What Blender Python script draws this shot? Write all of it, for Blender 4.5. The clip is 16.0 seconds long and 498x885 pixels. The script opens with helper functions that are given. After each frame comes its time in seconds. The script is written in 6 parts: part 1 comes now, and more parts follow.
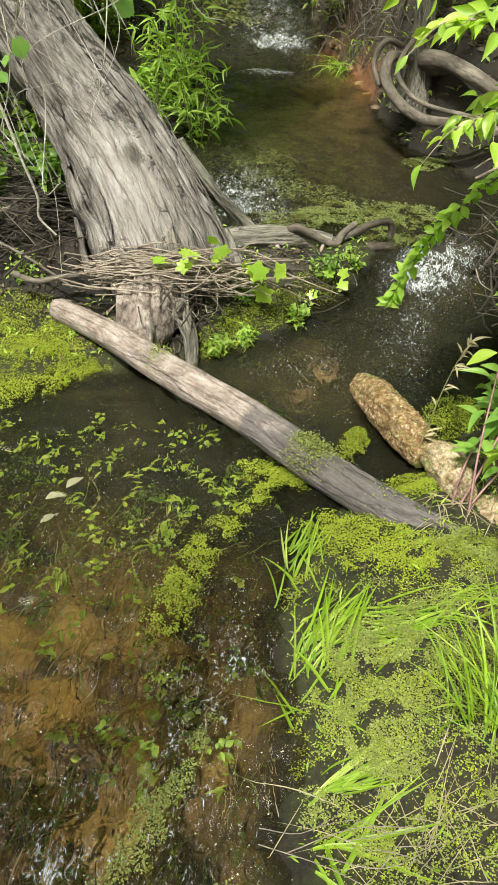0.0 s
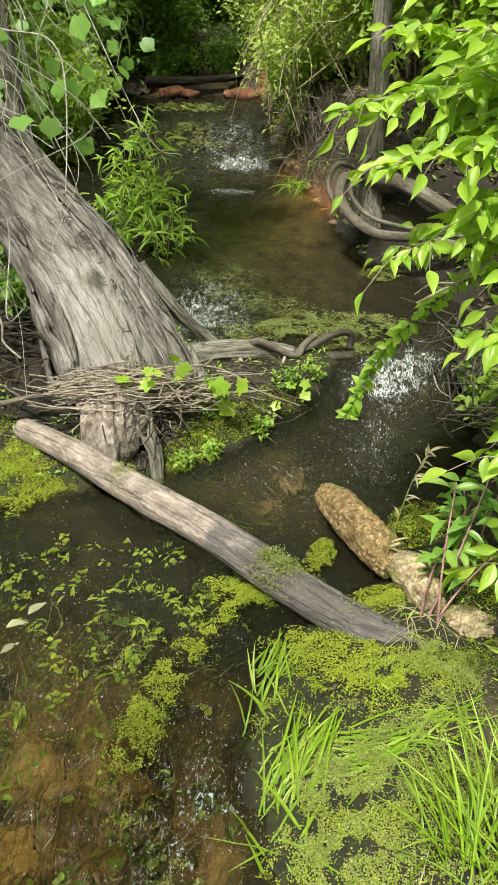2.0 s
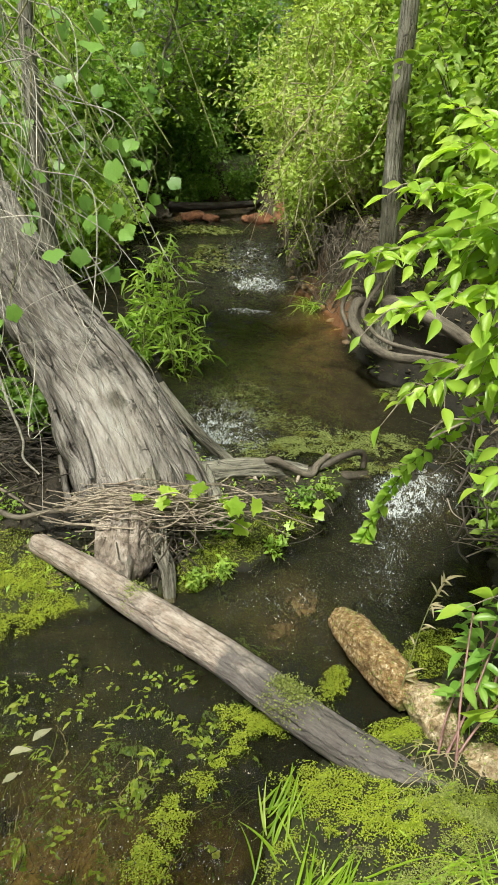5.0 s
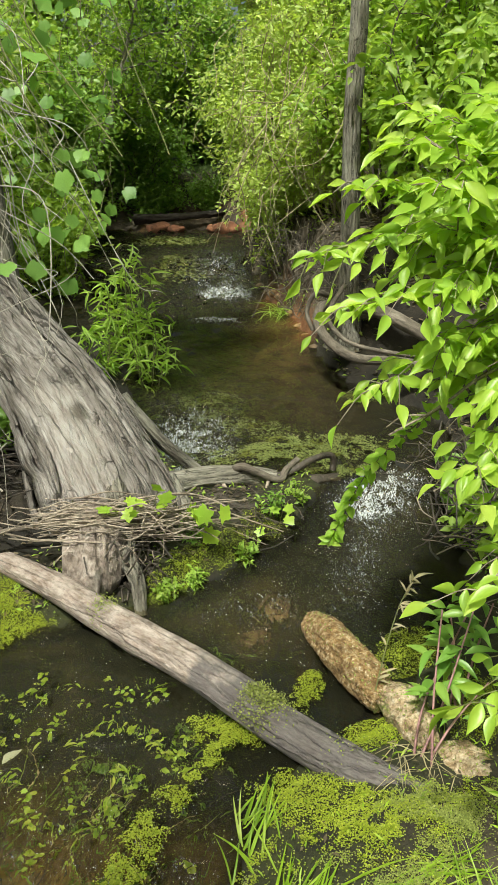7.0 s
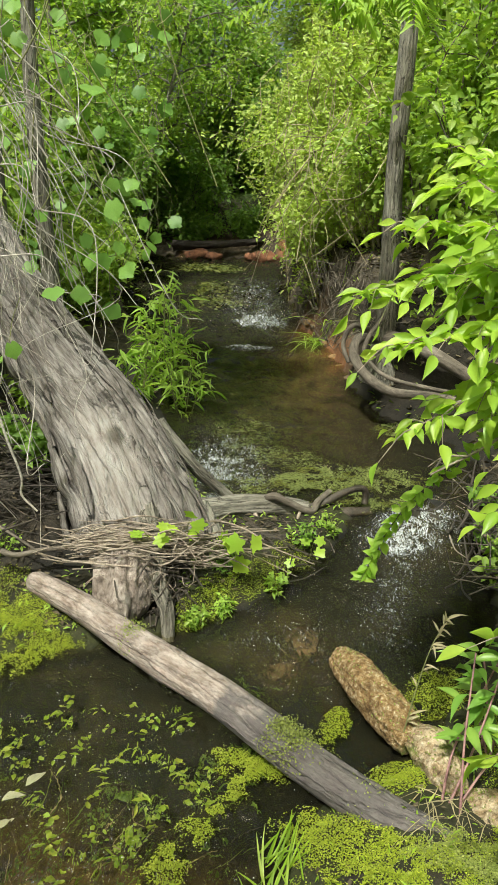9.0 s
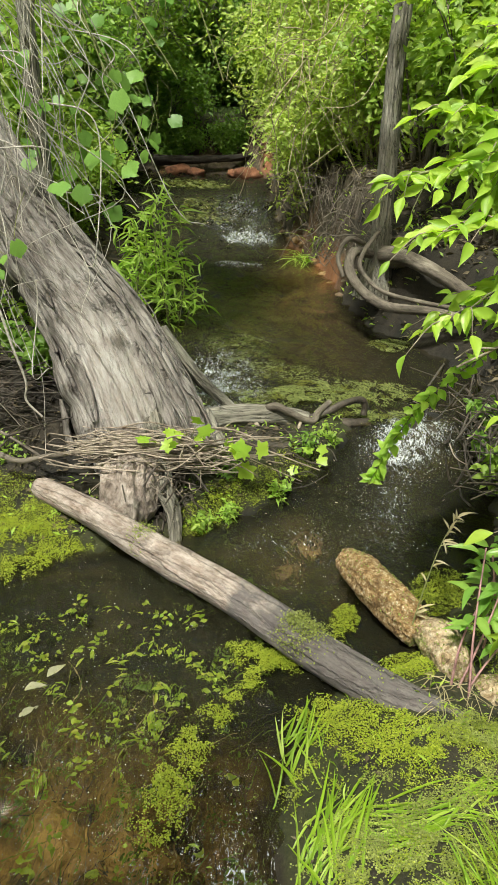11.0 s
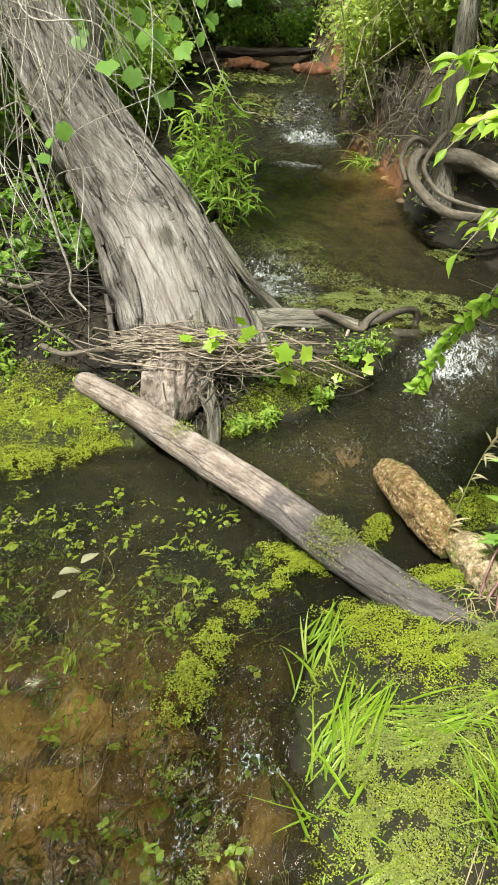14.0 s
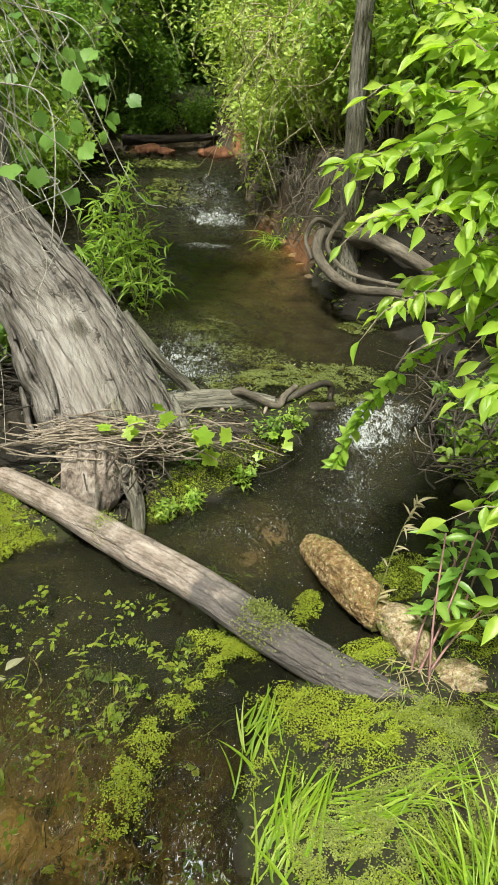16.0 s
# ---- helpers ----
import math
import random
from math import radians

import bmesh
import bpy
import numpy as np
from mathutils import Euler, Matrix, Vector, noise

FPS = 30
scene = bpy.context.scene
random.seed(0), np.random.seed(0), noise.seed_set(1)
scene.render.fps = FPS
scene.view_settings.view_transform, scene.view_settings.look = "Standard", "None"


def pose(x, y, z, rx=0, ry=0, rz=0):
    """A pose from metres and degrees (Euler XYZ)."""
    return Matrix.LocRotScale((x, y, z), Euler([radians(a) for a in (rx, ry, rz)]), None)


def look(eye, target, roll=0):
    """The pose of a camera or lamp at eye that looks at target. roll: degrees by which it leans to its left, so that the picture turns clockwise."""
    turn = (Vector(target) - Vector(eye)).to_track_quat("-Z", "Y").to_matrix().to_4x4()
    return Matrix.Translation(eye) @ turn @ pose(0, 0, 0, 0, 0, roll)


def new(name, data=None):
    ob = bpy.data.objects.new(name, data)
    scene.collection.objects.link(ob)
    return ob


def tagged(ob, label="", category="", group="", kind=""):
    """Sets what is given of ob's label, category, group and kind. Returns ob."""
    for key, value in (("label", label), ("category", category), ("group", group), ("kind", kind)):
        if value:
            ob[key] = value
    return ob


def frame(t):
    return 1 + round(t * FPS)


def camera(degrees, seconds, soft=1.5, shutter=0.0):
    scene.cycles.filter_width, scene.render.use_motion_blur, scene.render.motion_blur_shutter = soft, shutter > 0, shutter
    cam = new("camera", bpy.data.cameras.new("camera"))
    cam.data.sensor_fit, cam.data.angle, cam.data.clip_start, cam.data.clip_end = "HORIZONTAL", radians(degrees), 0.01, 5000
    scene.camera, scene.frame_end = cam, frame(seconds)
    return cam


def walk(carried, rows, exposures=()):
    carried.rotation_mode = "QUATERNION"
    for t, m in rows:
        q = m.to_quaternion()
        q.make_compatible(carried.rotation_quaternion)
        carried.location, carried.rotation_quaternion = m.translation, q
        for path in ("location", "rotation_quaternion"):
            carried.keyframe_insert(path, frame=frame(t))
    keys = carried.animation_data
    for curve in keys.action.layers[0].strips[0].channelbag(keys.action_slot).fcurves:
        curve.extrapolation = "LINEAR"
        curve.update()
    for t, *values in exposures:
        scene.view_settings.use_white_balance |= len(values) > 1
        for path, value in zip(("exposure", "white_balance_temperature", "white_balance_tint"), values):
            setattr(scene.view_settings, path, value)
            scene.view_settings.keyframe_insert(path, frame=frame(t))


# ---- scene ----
cam = camera(36.0, 16.0, soft=1.2)
PATH = [
    (0, (0.07, 0.106, 1.726), (0.045, 1.67, 0.48), 2.7),
    (0.5, (0.117, 0.137, 1.757), (0.075, 1.799, 0.644), 1.6),
    (1, (0.118, 0.132, 1.785), (0.089, 1.829, 0.727), 0.5),
    (1.5, (0.126, 0.133, 1.78), (0.124, 1.835, 0.73), 0.7),
    (2, (0.128, 0.145, 1.783), (0.143, 1.854, 0.744), 1.4),
    (2.5, (0.154, 0.144, 1.788), (0.197, 1.863, 0.767), 1.9),
    (3, (0.153, 0.143, 1.811), (0.239, 1.885, 0.833), 3.1),
    (3.5, (0.142, 0.146, 1.828), (0.248, 1.93, 0.932), 4.0),
    (4, (0.151, 0.141, 1.855), (0.194, 1.962, 1.029), 2.6),
    (4.5, (0.103, 0.145, 1.85), (0.08, 1.976, 1.045), 2.4),
    (7, (0.164, 0.168, 1.827), (0.199, 2.013, 1.055), 0.2),
    (7.5, (0.173, 0.169, 1.778), (0.232, 1.962, 0.895), 1.4),
    (8, (0.161, 0.179, 1.834), (0.163, 2.019, 1.051), 2.0),
    (8.5, (0.152, 0.177, 1.853), (0.112, 2.052, 1.158), 1.7),
    (11, (-0.004, 0.132, 1.752), (0.037, 1.928, 0.875), 3.0),
    (11.5, (0.021, 0.142, 1.748), (0.083, 1.927, 0.847), 2.6),
    (12, (0.017, 0.154, 1.742), (0.033, 1.913, 0.791), 3.7),
    (12.5, (0.019, 0.169, 1.725), (-0.007, 1.886, 0.699), 4.9),
    (13, (0.031, 0.167, 1.704), (-0.033, 1.847, 0.622), 5.1),
    (13.5, (0.023, 0.157, 1.709), (-0.061, 1.831, 0.617), 5.0),
    (14, (0.039, 0.146, 1.701), (-0.037, 1.827, 0.621), 4.1),
    (14.5, (0.052, 0.143, 1.737), (0.035, 1.894, 0.771), 3.1),
    (15, (0.058, 0.154, 1.773), (0.118, 1.948, 0.892), 3.0),
    (15.5, (0.081, 0.169, 1.759), (0.194, 1.955, 0.867), 3.0),
    (16, (0.06, 0.165, 1.76), (0.158, 1.939, 0.842), 3.1),
]
walk(cam, [(t, look(eye, target, roll)) for t, eye, target, roll in PATH], [(0, 0.73, 6400, 0), (2.5, 0.62, 6500, -3), (4, 0.53, 6500, -4), (8.5, 0.52, 6500, -4), (11.3, 0.6, 6500, -2), (13.5, 0.8, 6400, 0), (16, 0.56, 6500, -3)])

# ---------- light ----------
world = bpy.data.worlds.new("sky_world")
scene.world = world
world.use_nodes = True
wn = world.node_tree
sky = wn.nodes.new("ShaderNodeTexSky")
sky.sky_type, sky.sun_disc = "NISHITA", False
sky.sun_elevation, sky.sun_rotation = radians(61), radians(203.5)
sky.air_density, sky.dust_density, sky.ozone_density = 1.0, 9.0, 1.0
wn.links.new(sky.outputs[0], wn.nodes["Background"].inputs[0])
wn.nodes["Background"].inputs[1].default_value = 0.12
sun_data = bpy.data.lights.new("sun", "SUN")
sun_data.energy, sun_data.angle, sun_data.color = 3.5, radians(2.5), (1.0, 0.965, 0.9)
sun = new("sun", sun_data)
sun.matrix_world = look((-1.0, -2.3, 4.6), (0, 0, 0))

# ---------- small numeric helpers ----------
rng = np.random.default_rng(7)
TABLE = rng.random((64, 64))


def smooth(a, b, v):
    s = np.clip((v - a) / (b - a), 0, 1)
    return s * s * (3 - 2 * s)


def vnoise(x, y, size, shift=0.0):
    """Value noise from 0 to 1, its cells about size metres wide."""
    u, v = np.asarray(x, float) / size + shift * 7.3 + 500, np.asarray(y, float) / size + shift * 3.1 + 500
    i, j = np.floor(u).astype(int), np.floor(v).astype(int)
    fu, fv = u - i, v - j
    fu, fv = fu * fu * (3 - 2 * fu), fv * fv * (3 - 2 * fv)
    i0, i1, j0, j1 = i % 64, (i + 1) % 64, j % 64, (j + 1) % 64
    return (TABLE[i0, j0] * (1 - fu) + TABLE[i1, j0] * fu) * (1 - fv) + (TABLE[i0, j1] * (1 - fu) + TABLE[i1, j1] * fu) * fv


def fbm(x, y, size, shift=0.0):
    return (vnoise(x, y, size, shift) + 0.5 * vnoise(x, y, size / 2.1, shift + 1) + 0.25 * vnoise(x, y, size / 4.3, shift + 2)) / 1.75


def inside_dist(x, y, poly):
    """Distance to a closed outline, plus inside and minus outside."""
    p = np.array(poly, float)
    q = np.roll(p, -1, axis=0)
    best, odd = np.full(np.shape(x), 1e9), np.zeros(np.shape(x), bool)
    for (ax, ay), (bx, by) in zip(p, q):
        dx, dy = bx - ax, by - ay
        h = np.clip(((x - ax) * dx + (y - ay) * dy) / (dx * dx + dy * dy), 0, 1)
        best = np.minimum(best, (x - ax - h * dx) ** 2 + (y - ay - h * dy) ** 2)
        if dy:
            odd ^= ((ay > y) != (by > y)) & (x < dx * (y - ay) / dy + ax)
    return np.where(odd, 1, -1) * np.sqrt(best)


def unit(v):
    v = np.asarray(v, float)
    return v / np.maximum(np.linalg.norm(v, axis=-1, keepdims=True), 1e-9)


class Heap:
    """Collects corners and faces, and makes one mesh of them."""

    def __init__(self):
        self.v, self.f, self.n, self.g = [], {3: [], 4: []}, 0, []

    def add(self, verts, faces):
        faces = np.asarray(faces, int)
        self.v.append(np.asarray(verts, float).reshape(-1, 3))
        self.f[faces.shape[-1]].append(faces.reshape(-1, faces.shape[-1]) + self.n)
        self.n += len(self.v[-1])
        return self

    def mesh(self, name, soft=True):
        me = bpy.data.meshes.new(name)
        v = np.concatenate(self.v)
        loops, starts, at = [], [], 0
        for k in (3, 4):
            if self.f[k]:
                f = np.concatenate(self.f[k])
                loops.append(f.ravel())
                starts.append(at + np.arange(len(f)) * k)
                at += f.size
        me.vertices.add(len(v))
        me.vertices.foreach_set("co", v.ravel())
        loops, starts = np.concatenate(loops), np.concatenate(starts)
        me.loops.add(len(loops))
        me.loops.foreach_set("vertex_index", loops)
        me.polygons.add(len(starts))
        me.polygons.foreach_set("loop_start", starts)
        if soft:
            me.polygons.foreach_set("use_smooth", np.ones(len(starts), bool))
        me.update(calc_edges=True)
        if len(self.g) == len(self.v):
            me.attributes.new("grain", "FLOAT_VECTOR", "POINT").data.foreach_set("vector", np.concatenate(self.g).astype(np.float32).ravel())
        me.validate()
        return me


def bend(points, n):
    """A smooth line of n points through the given ones (Catmull-Rom)."""
    p = np.array(points, float)
    p = np.concatenate([[2 * p[0] - p[1]], p, [2 * p[-1] - p[-2]]])
    s = np.linspace(0, len(p) - 3 - 1e-6, n)
    i = s.astype(int)
    t = (s - i)[:, None]
    a, b, c, d = p[i], p[i + 1], p[i + 2], p[i + 3]
    return 0.5 * (2 * b + (c - a) * t + (2 * a - 5 * b + 4 * c - d) * t**2 + (3 * b - a - 3 * c + d) * t**3)


def frames_along(line):
    tan = unit(np.gradient(line, axis=0))
    ref = np.eye(3)[np.argmin(np.abs(tan).max(axis=0) - np.array([0, 0.05, 0.1]))]
    side = unit(np.cross(tan, ref))
    return tan, side, np.cross(side, tan)


def tube(heap, line, radii, sides=6, rough=None, caps=True):
    """A round stem along a line. rough(u, v): the factor on the radius at the way u along it and the angle v."""
    line = np.asarray(line, float)
    n = len(line)
    radii = np.broadcast_to(np.asarray(radii, float), (n,)) if np.ndim(radii) else np.full(n, radii)
    _, side, up = frames_along(line)
    v = np.arange(sides) / sides * 2 * np.pi
    k = np.ones((n, sides)) if rough is None else rough(np.linspace(0, 1, n)[:, None], v[None, :])
    ring = line[:, None] + (radii[:, None] * k)[..., None] * (np.cos(v)[None, :, None] * side[:, None] + np.sin(v)[None, :, None] * up[:, None])
    i, j = np.meshgrid(np.arange(n - 1), np.arange(sides), indexing="ij")
    a, b = i * sides + j, i * sides + (j + 1) % sides
    heap.add(ring, np.stack([a, b, b + sides, a + sides], -1).reshape(-1, 4))
    way = np.r_[0, np.cumsum(np.linalg.norm(np.diff(line, axis=0), axis=1))] + 3.7 * len(heap.g)
    grain = np.stack([radii[:, None] * np.cos(v), radii[:, None] * np.sin(v), np.broadcast_to(way[:, None], (n, sides))], -1)
    heap.g.append(grain.reshape(-1, 3))
    if caps:
        for row, turn in ((0, 1), (n - 1, 0)):
            base = heap.n
            fan = np.stack([np.arange(sides), (np.arange(sides) + 1) % sides, np.full(sides, sides)], -1)
            heap.add(np.concatenate([ring[row], [line[row]]]), fan[:, ::-1] if turn else fan)
            heap.g.append(np.concatenate([grain[row], [[0, 0, way[row]]]]))
    return heap


# leaf outlines: along y from 0 to 1, half width 0.5 on x, folded along the rib
def leaf_shape(widths, fold=0.18, droop=0.15):
    rows = len(widths)
    v, f = [(0, 0, 0)], []
    for k, w in enumerate(widths):
        y = (k + 1) / (rows + 1)
        z = -droop * y * y
        v += [(-0.5 * w, y, z + fold * w * 0.5), (0, y, z), (0.5 * w, y, z + fold * w * 0.5)]
    v.append((0, 1, -droop))
    f += [(0, 2, 1), (0, 3, 2)]
    for k in range(rows - 1):
        a = 1 + 3 * k
        f += [(a, a + 1, a + 4), (a, a + 4, a + 3), (a + 1, a + 2, a + 5), (a + 1, a + 5, a + 4)]
    a, e = 1 + 3 * (rows - 1), len(v) - 1
    f += [(a, a + 1, e), (a + 1, a + 2, e)]
    return np.array(v, float), np.array(f)


OVATE = leaf_shape((0.58, 0.95, 1.0, 0.78, 0.38), 0.28, 0.25)
LANCE = leaf_shape((0.8, 1.0, 0.6), 0.2, 0.3)
SMALL = (np.array([(0, 0, 0), (-0.5, 0.45, 0.1), (0.5, 0.45, 0.1), (0, 1, -0.05)], float), np.array([(0, 3, 1), (0, 2, 3)]))
ang = np.arange(5) / 5 * 2 * np.pi
DISC = (np.stack([0.5 * np.cos(ang), 0.5 * np.sin(ang), 0 * ang], -1), np.array([(0, 1, 2), (0, 2, 3), (0, 3, 4)]))


def lobed_leaf(lobes, teeth, depth):
    """A round, lobed leaf such as a vine's, from its stalk at the origin along y."""
    n = lobes * teeth * 2
    a = np.linspace(-2.75, 2.75, n)
    r = 0.5 * (1 - depth * (0.5 + 0.5 * np.cos(a / 5.5 * 2 * np.pi * lobes + (np.pi if lobes % 2 == 0 else 0)))) * (1 + 0.05 * np.where(np.arange(n) % 2, 1, -1))
    r = r * (1 + 0.25 * np.cos(a)) + 0.16 * np.exp(-((a / 0.22) ** 2)) + 0.07 * np.exp(-(((np.abs(a) - 1.15) / 0.2) ** 2))
    v = [(0, 0.34, 0.0)] + [(q * np.sin(b), 0.34 + q * np.cos(b), 0.22 * abs(q * np.sin(b)) - 0.25 * q * q) for b, q in zip(a, r)] + [(0, 0.12, 0)]
    f = [(0, k + 1, k) for k in range(1, n)] + [(0, 1, n + 1), (0, n + 1, n)]
    return np.array(v, float), np.array(f)


GRAPE = lobed_leaf(3, 6, 0.12)
PALMATE = lobed_leaf(5, 4, 0.45)


def stamp(heap, shape, at, along, normal, length, width):
    """Lays the shape down once for every place: its y runs along, its z towards normal."""
    tv, tf = shape
    at, along = np.asarray(at, float), unit(along)
    side = unit(np.cross(along, normal))
    up = np.cross(side, along)
    length, width = np.broadcast_to(length, (len(at),)), np.broadcast_to(width, (len(at),))
    v = at[:, None] + tv[None, :, 0, None] * width[:, None, None] * side[:, None] + (tv[None, :, 1, None] * along[:, None] + tv[None, :, 2, None] * up[:, None]) * length[:, None, None]
    heap.add(v, (tf[None] + (np.arange(len(at)) * len(tv))[:, None, None]).reshape(-1, 3))
    return heap


def part(name, mesh, material, parent=None, label=""):
    if isinstance(mesh, Heap):
        mesh = mesh.mesh(name)
    ob = new(name, mesh)
    if material and not mesh.materials:
        mesh.materials.append(material)
    if parent:
        ob.parent = parent
    if label:
        ob["label"] = label
    return ob


def thing(name, label, category, at=(0, 0, 0), group="", kind=""):
    ob = new(name)
    ob.location = at
    ob.empty_display_size = 0.05
    bpy.context.view_layer.update()
    return tagged(ob, label, category, group, kind)


def put(name, mesh, material, owner, label=""):
    """A part whose mesh is given in world coordinates."""
    ob = part(name, mesh, material, owner, label)
    ob.matrix_parent_inverse = Matrix.Translation(owner.location).inverted()
    return ob


# ---------- materials ----------
def material(name):
    m = bpy.data.materials.new(name)
    m.use_nodes = True
    t = m.node_tree
    return m, t, t.nodes["Principled BSDF"]


def node(t, kind, **values):
    n = t.nodes.new(kind)
    for key, value in values.items():
        n.inputs[key.replace("_", " ")].default_value = value
    return n


def ramp(t, source, stops):
    r = t.nodes.new("ShaderNodeValToRGB")
    while len(r.color_ramp.elements) < len(stops):
        r.color_ramp.elements.new(0.5)
    for e, (p, c) in zip(r.color_ramp.elements, stops):
        e.position, e.color = p, (*c, 1)
    t.links.new(source, r.inputs[0])
    return r.outputs[0]


def texture(t, scale, detail=6.0, rough=0.6, stretch=(1, 1, 1), distortion=0.0, coords="Object"):
    if coords == "grain":
        c = t.nodes.new("ShaderNodeAttribute")
        c.attribute_name, coords = "grain", "Vector"
    else:
        c = t.nodes.new("ShaderNodeTexCoord")
    m = t.nodes.new("ShaderNodeMapping")
    m.inputs["Scale"].default_value = stretch
    n = node(t, "ShaderNodeTexNoise", Scale=scale, Detail=detail, Roughness=rough, Distortion=distortion)
    t.links.new(c.outputs[coords], m.inputs[0])
    t.links.new(m.outputs[0], n.inputs["Vector"])
    return n.outputs["Fac"]


def blend(t, fac, a, b, mode="MIX"):
    m = t.nodes.new("ShaderNodeMix")
    m.data_type, m.blend_type = "RGBA", mode
    for socket, value in ((m.inputs[0], fac), (m.inputs[6], a), (m.inputs[7], b)):
        if isinstance(value, (int, float)):
            socket.default_value = value
        elif isinstance(value, tuple):
            socket.default_value = (*value, 1)
        else:
            t.links.new(value, socket)
    return m.outputs[2]


def relief(t, bsdf, height, strength, distance=0.01):
    b = node(t, "ShaderNodeBump", Strength=strength, Distance=distance)
    t.links.new(height, b.inputs["Height"])
    t.links.new(b.outputs[0], bsdf.inputs["Normal"])


def leaf_material(name, dark, light, through_share=0.35, gloss=0.38, single=False, scale=14.0, yellow=None):
    m, t, p = material(name)
    if single:
        pick = t.nodes.new("ShaderNodeObjectInfo").outputs["Random"]
    else:
        pick = t.nodes.new("ShaderNodeNewGeometry").outputs["Random Per Island"]
    stops = [(0.0, dark), (0.75, light)] + ([(1.0, yellow)] if yellow else [])
    colour = blend(t, texture(t, scale, 4), ramp(t, pick, stops), tuple(0.62 * c for c in light))
    t.links.new(colour, p.inputs["Base Color"])
    p.inputs["Roughness"].default_value = gloss
    tr = t.nodes.new("ShaderNodeBsdfTranslucent")
    bright = blend(t, 1.0, colour, (1.25, 1.3, 0.55), "MULTIPLY")
    t.links.new(bright, tr.inputs[0])
    mix = t.nodes.new("ShaderNodeMixShader")
    mix.inputs[0].default_value = through_share
    t.links.new(p.outputs[0], mix.inputs[1])
    t.links.new(tr.outputs[0], mix.inputs[2])
    t.links.new(mix.outputs[0], t.nodes["Material Output"].inputs[0])
    relief(t, p, texture(t, 60, 3), 0.15, 0.004)
    return m


def plates(t, scale, stretch, coords):
    """Distance to the nearest crack of a net of long, wavering cracks."""
    c = t.nodes.new("ShaderNodeAttribute")
    c.attribute_name = "grain"
    wave = node(t, "ShaderNodeTexNoise", Scale=14.0, Detail=5.0, Roughness=0.65)
    t.links.new(c.outputs["Vector"], wave.inputs["Vector"])
    shift = node(t, "ShaderNodeVectorMath")
    shift.operation = "MULTIPLY_ADD"
    t.links.new(wave.outputs["Color"], shift.inputs[0])
    shift.inputs[1].default_value = (0.03, 0.03, 0.25)
    t.links.new(c.outputs["Vector"], shift.inputs[2])
    m = t.nodes.new("ShaderNodeMapping")
    m.inputs["Scale"].default_value = stretch
    t.links.new(shift.outputs[0], m.inputs[0])
    v = node(t, "ShaderNodeTexVoronoi", Scale=scale)
    v.feature = "DISTANCE_TO_EDGE"
    t.links.new(m.outputs[0], v.inputs["Vector"])
    return v.outputs["Distance"]


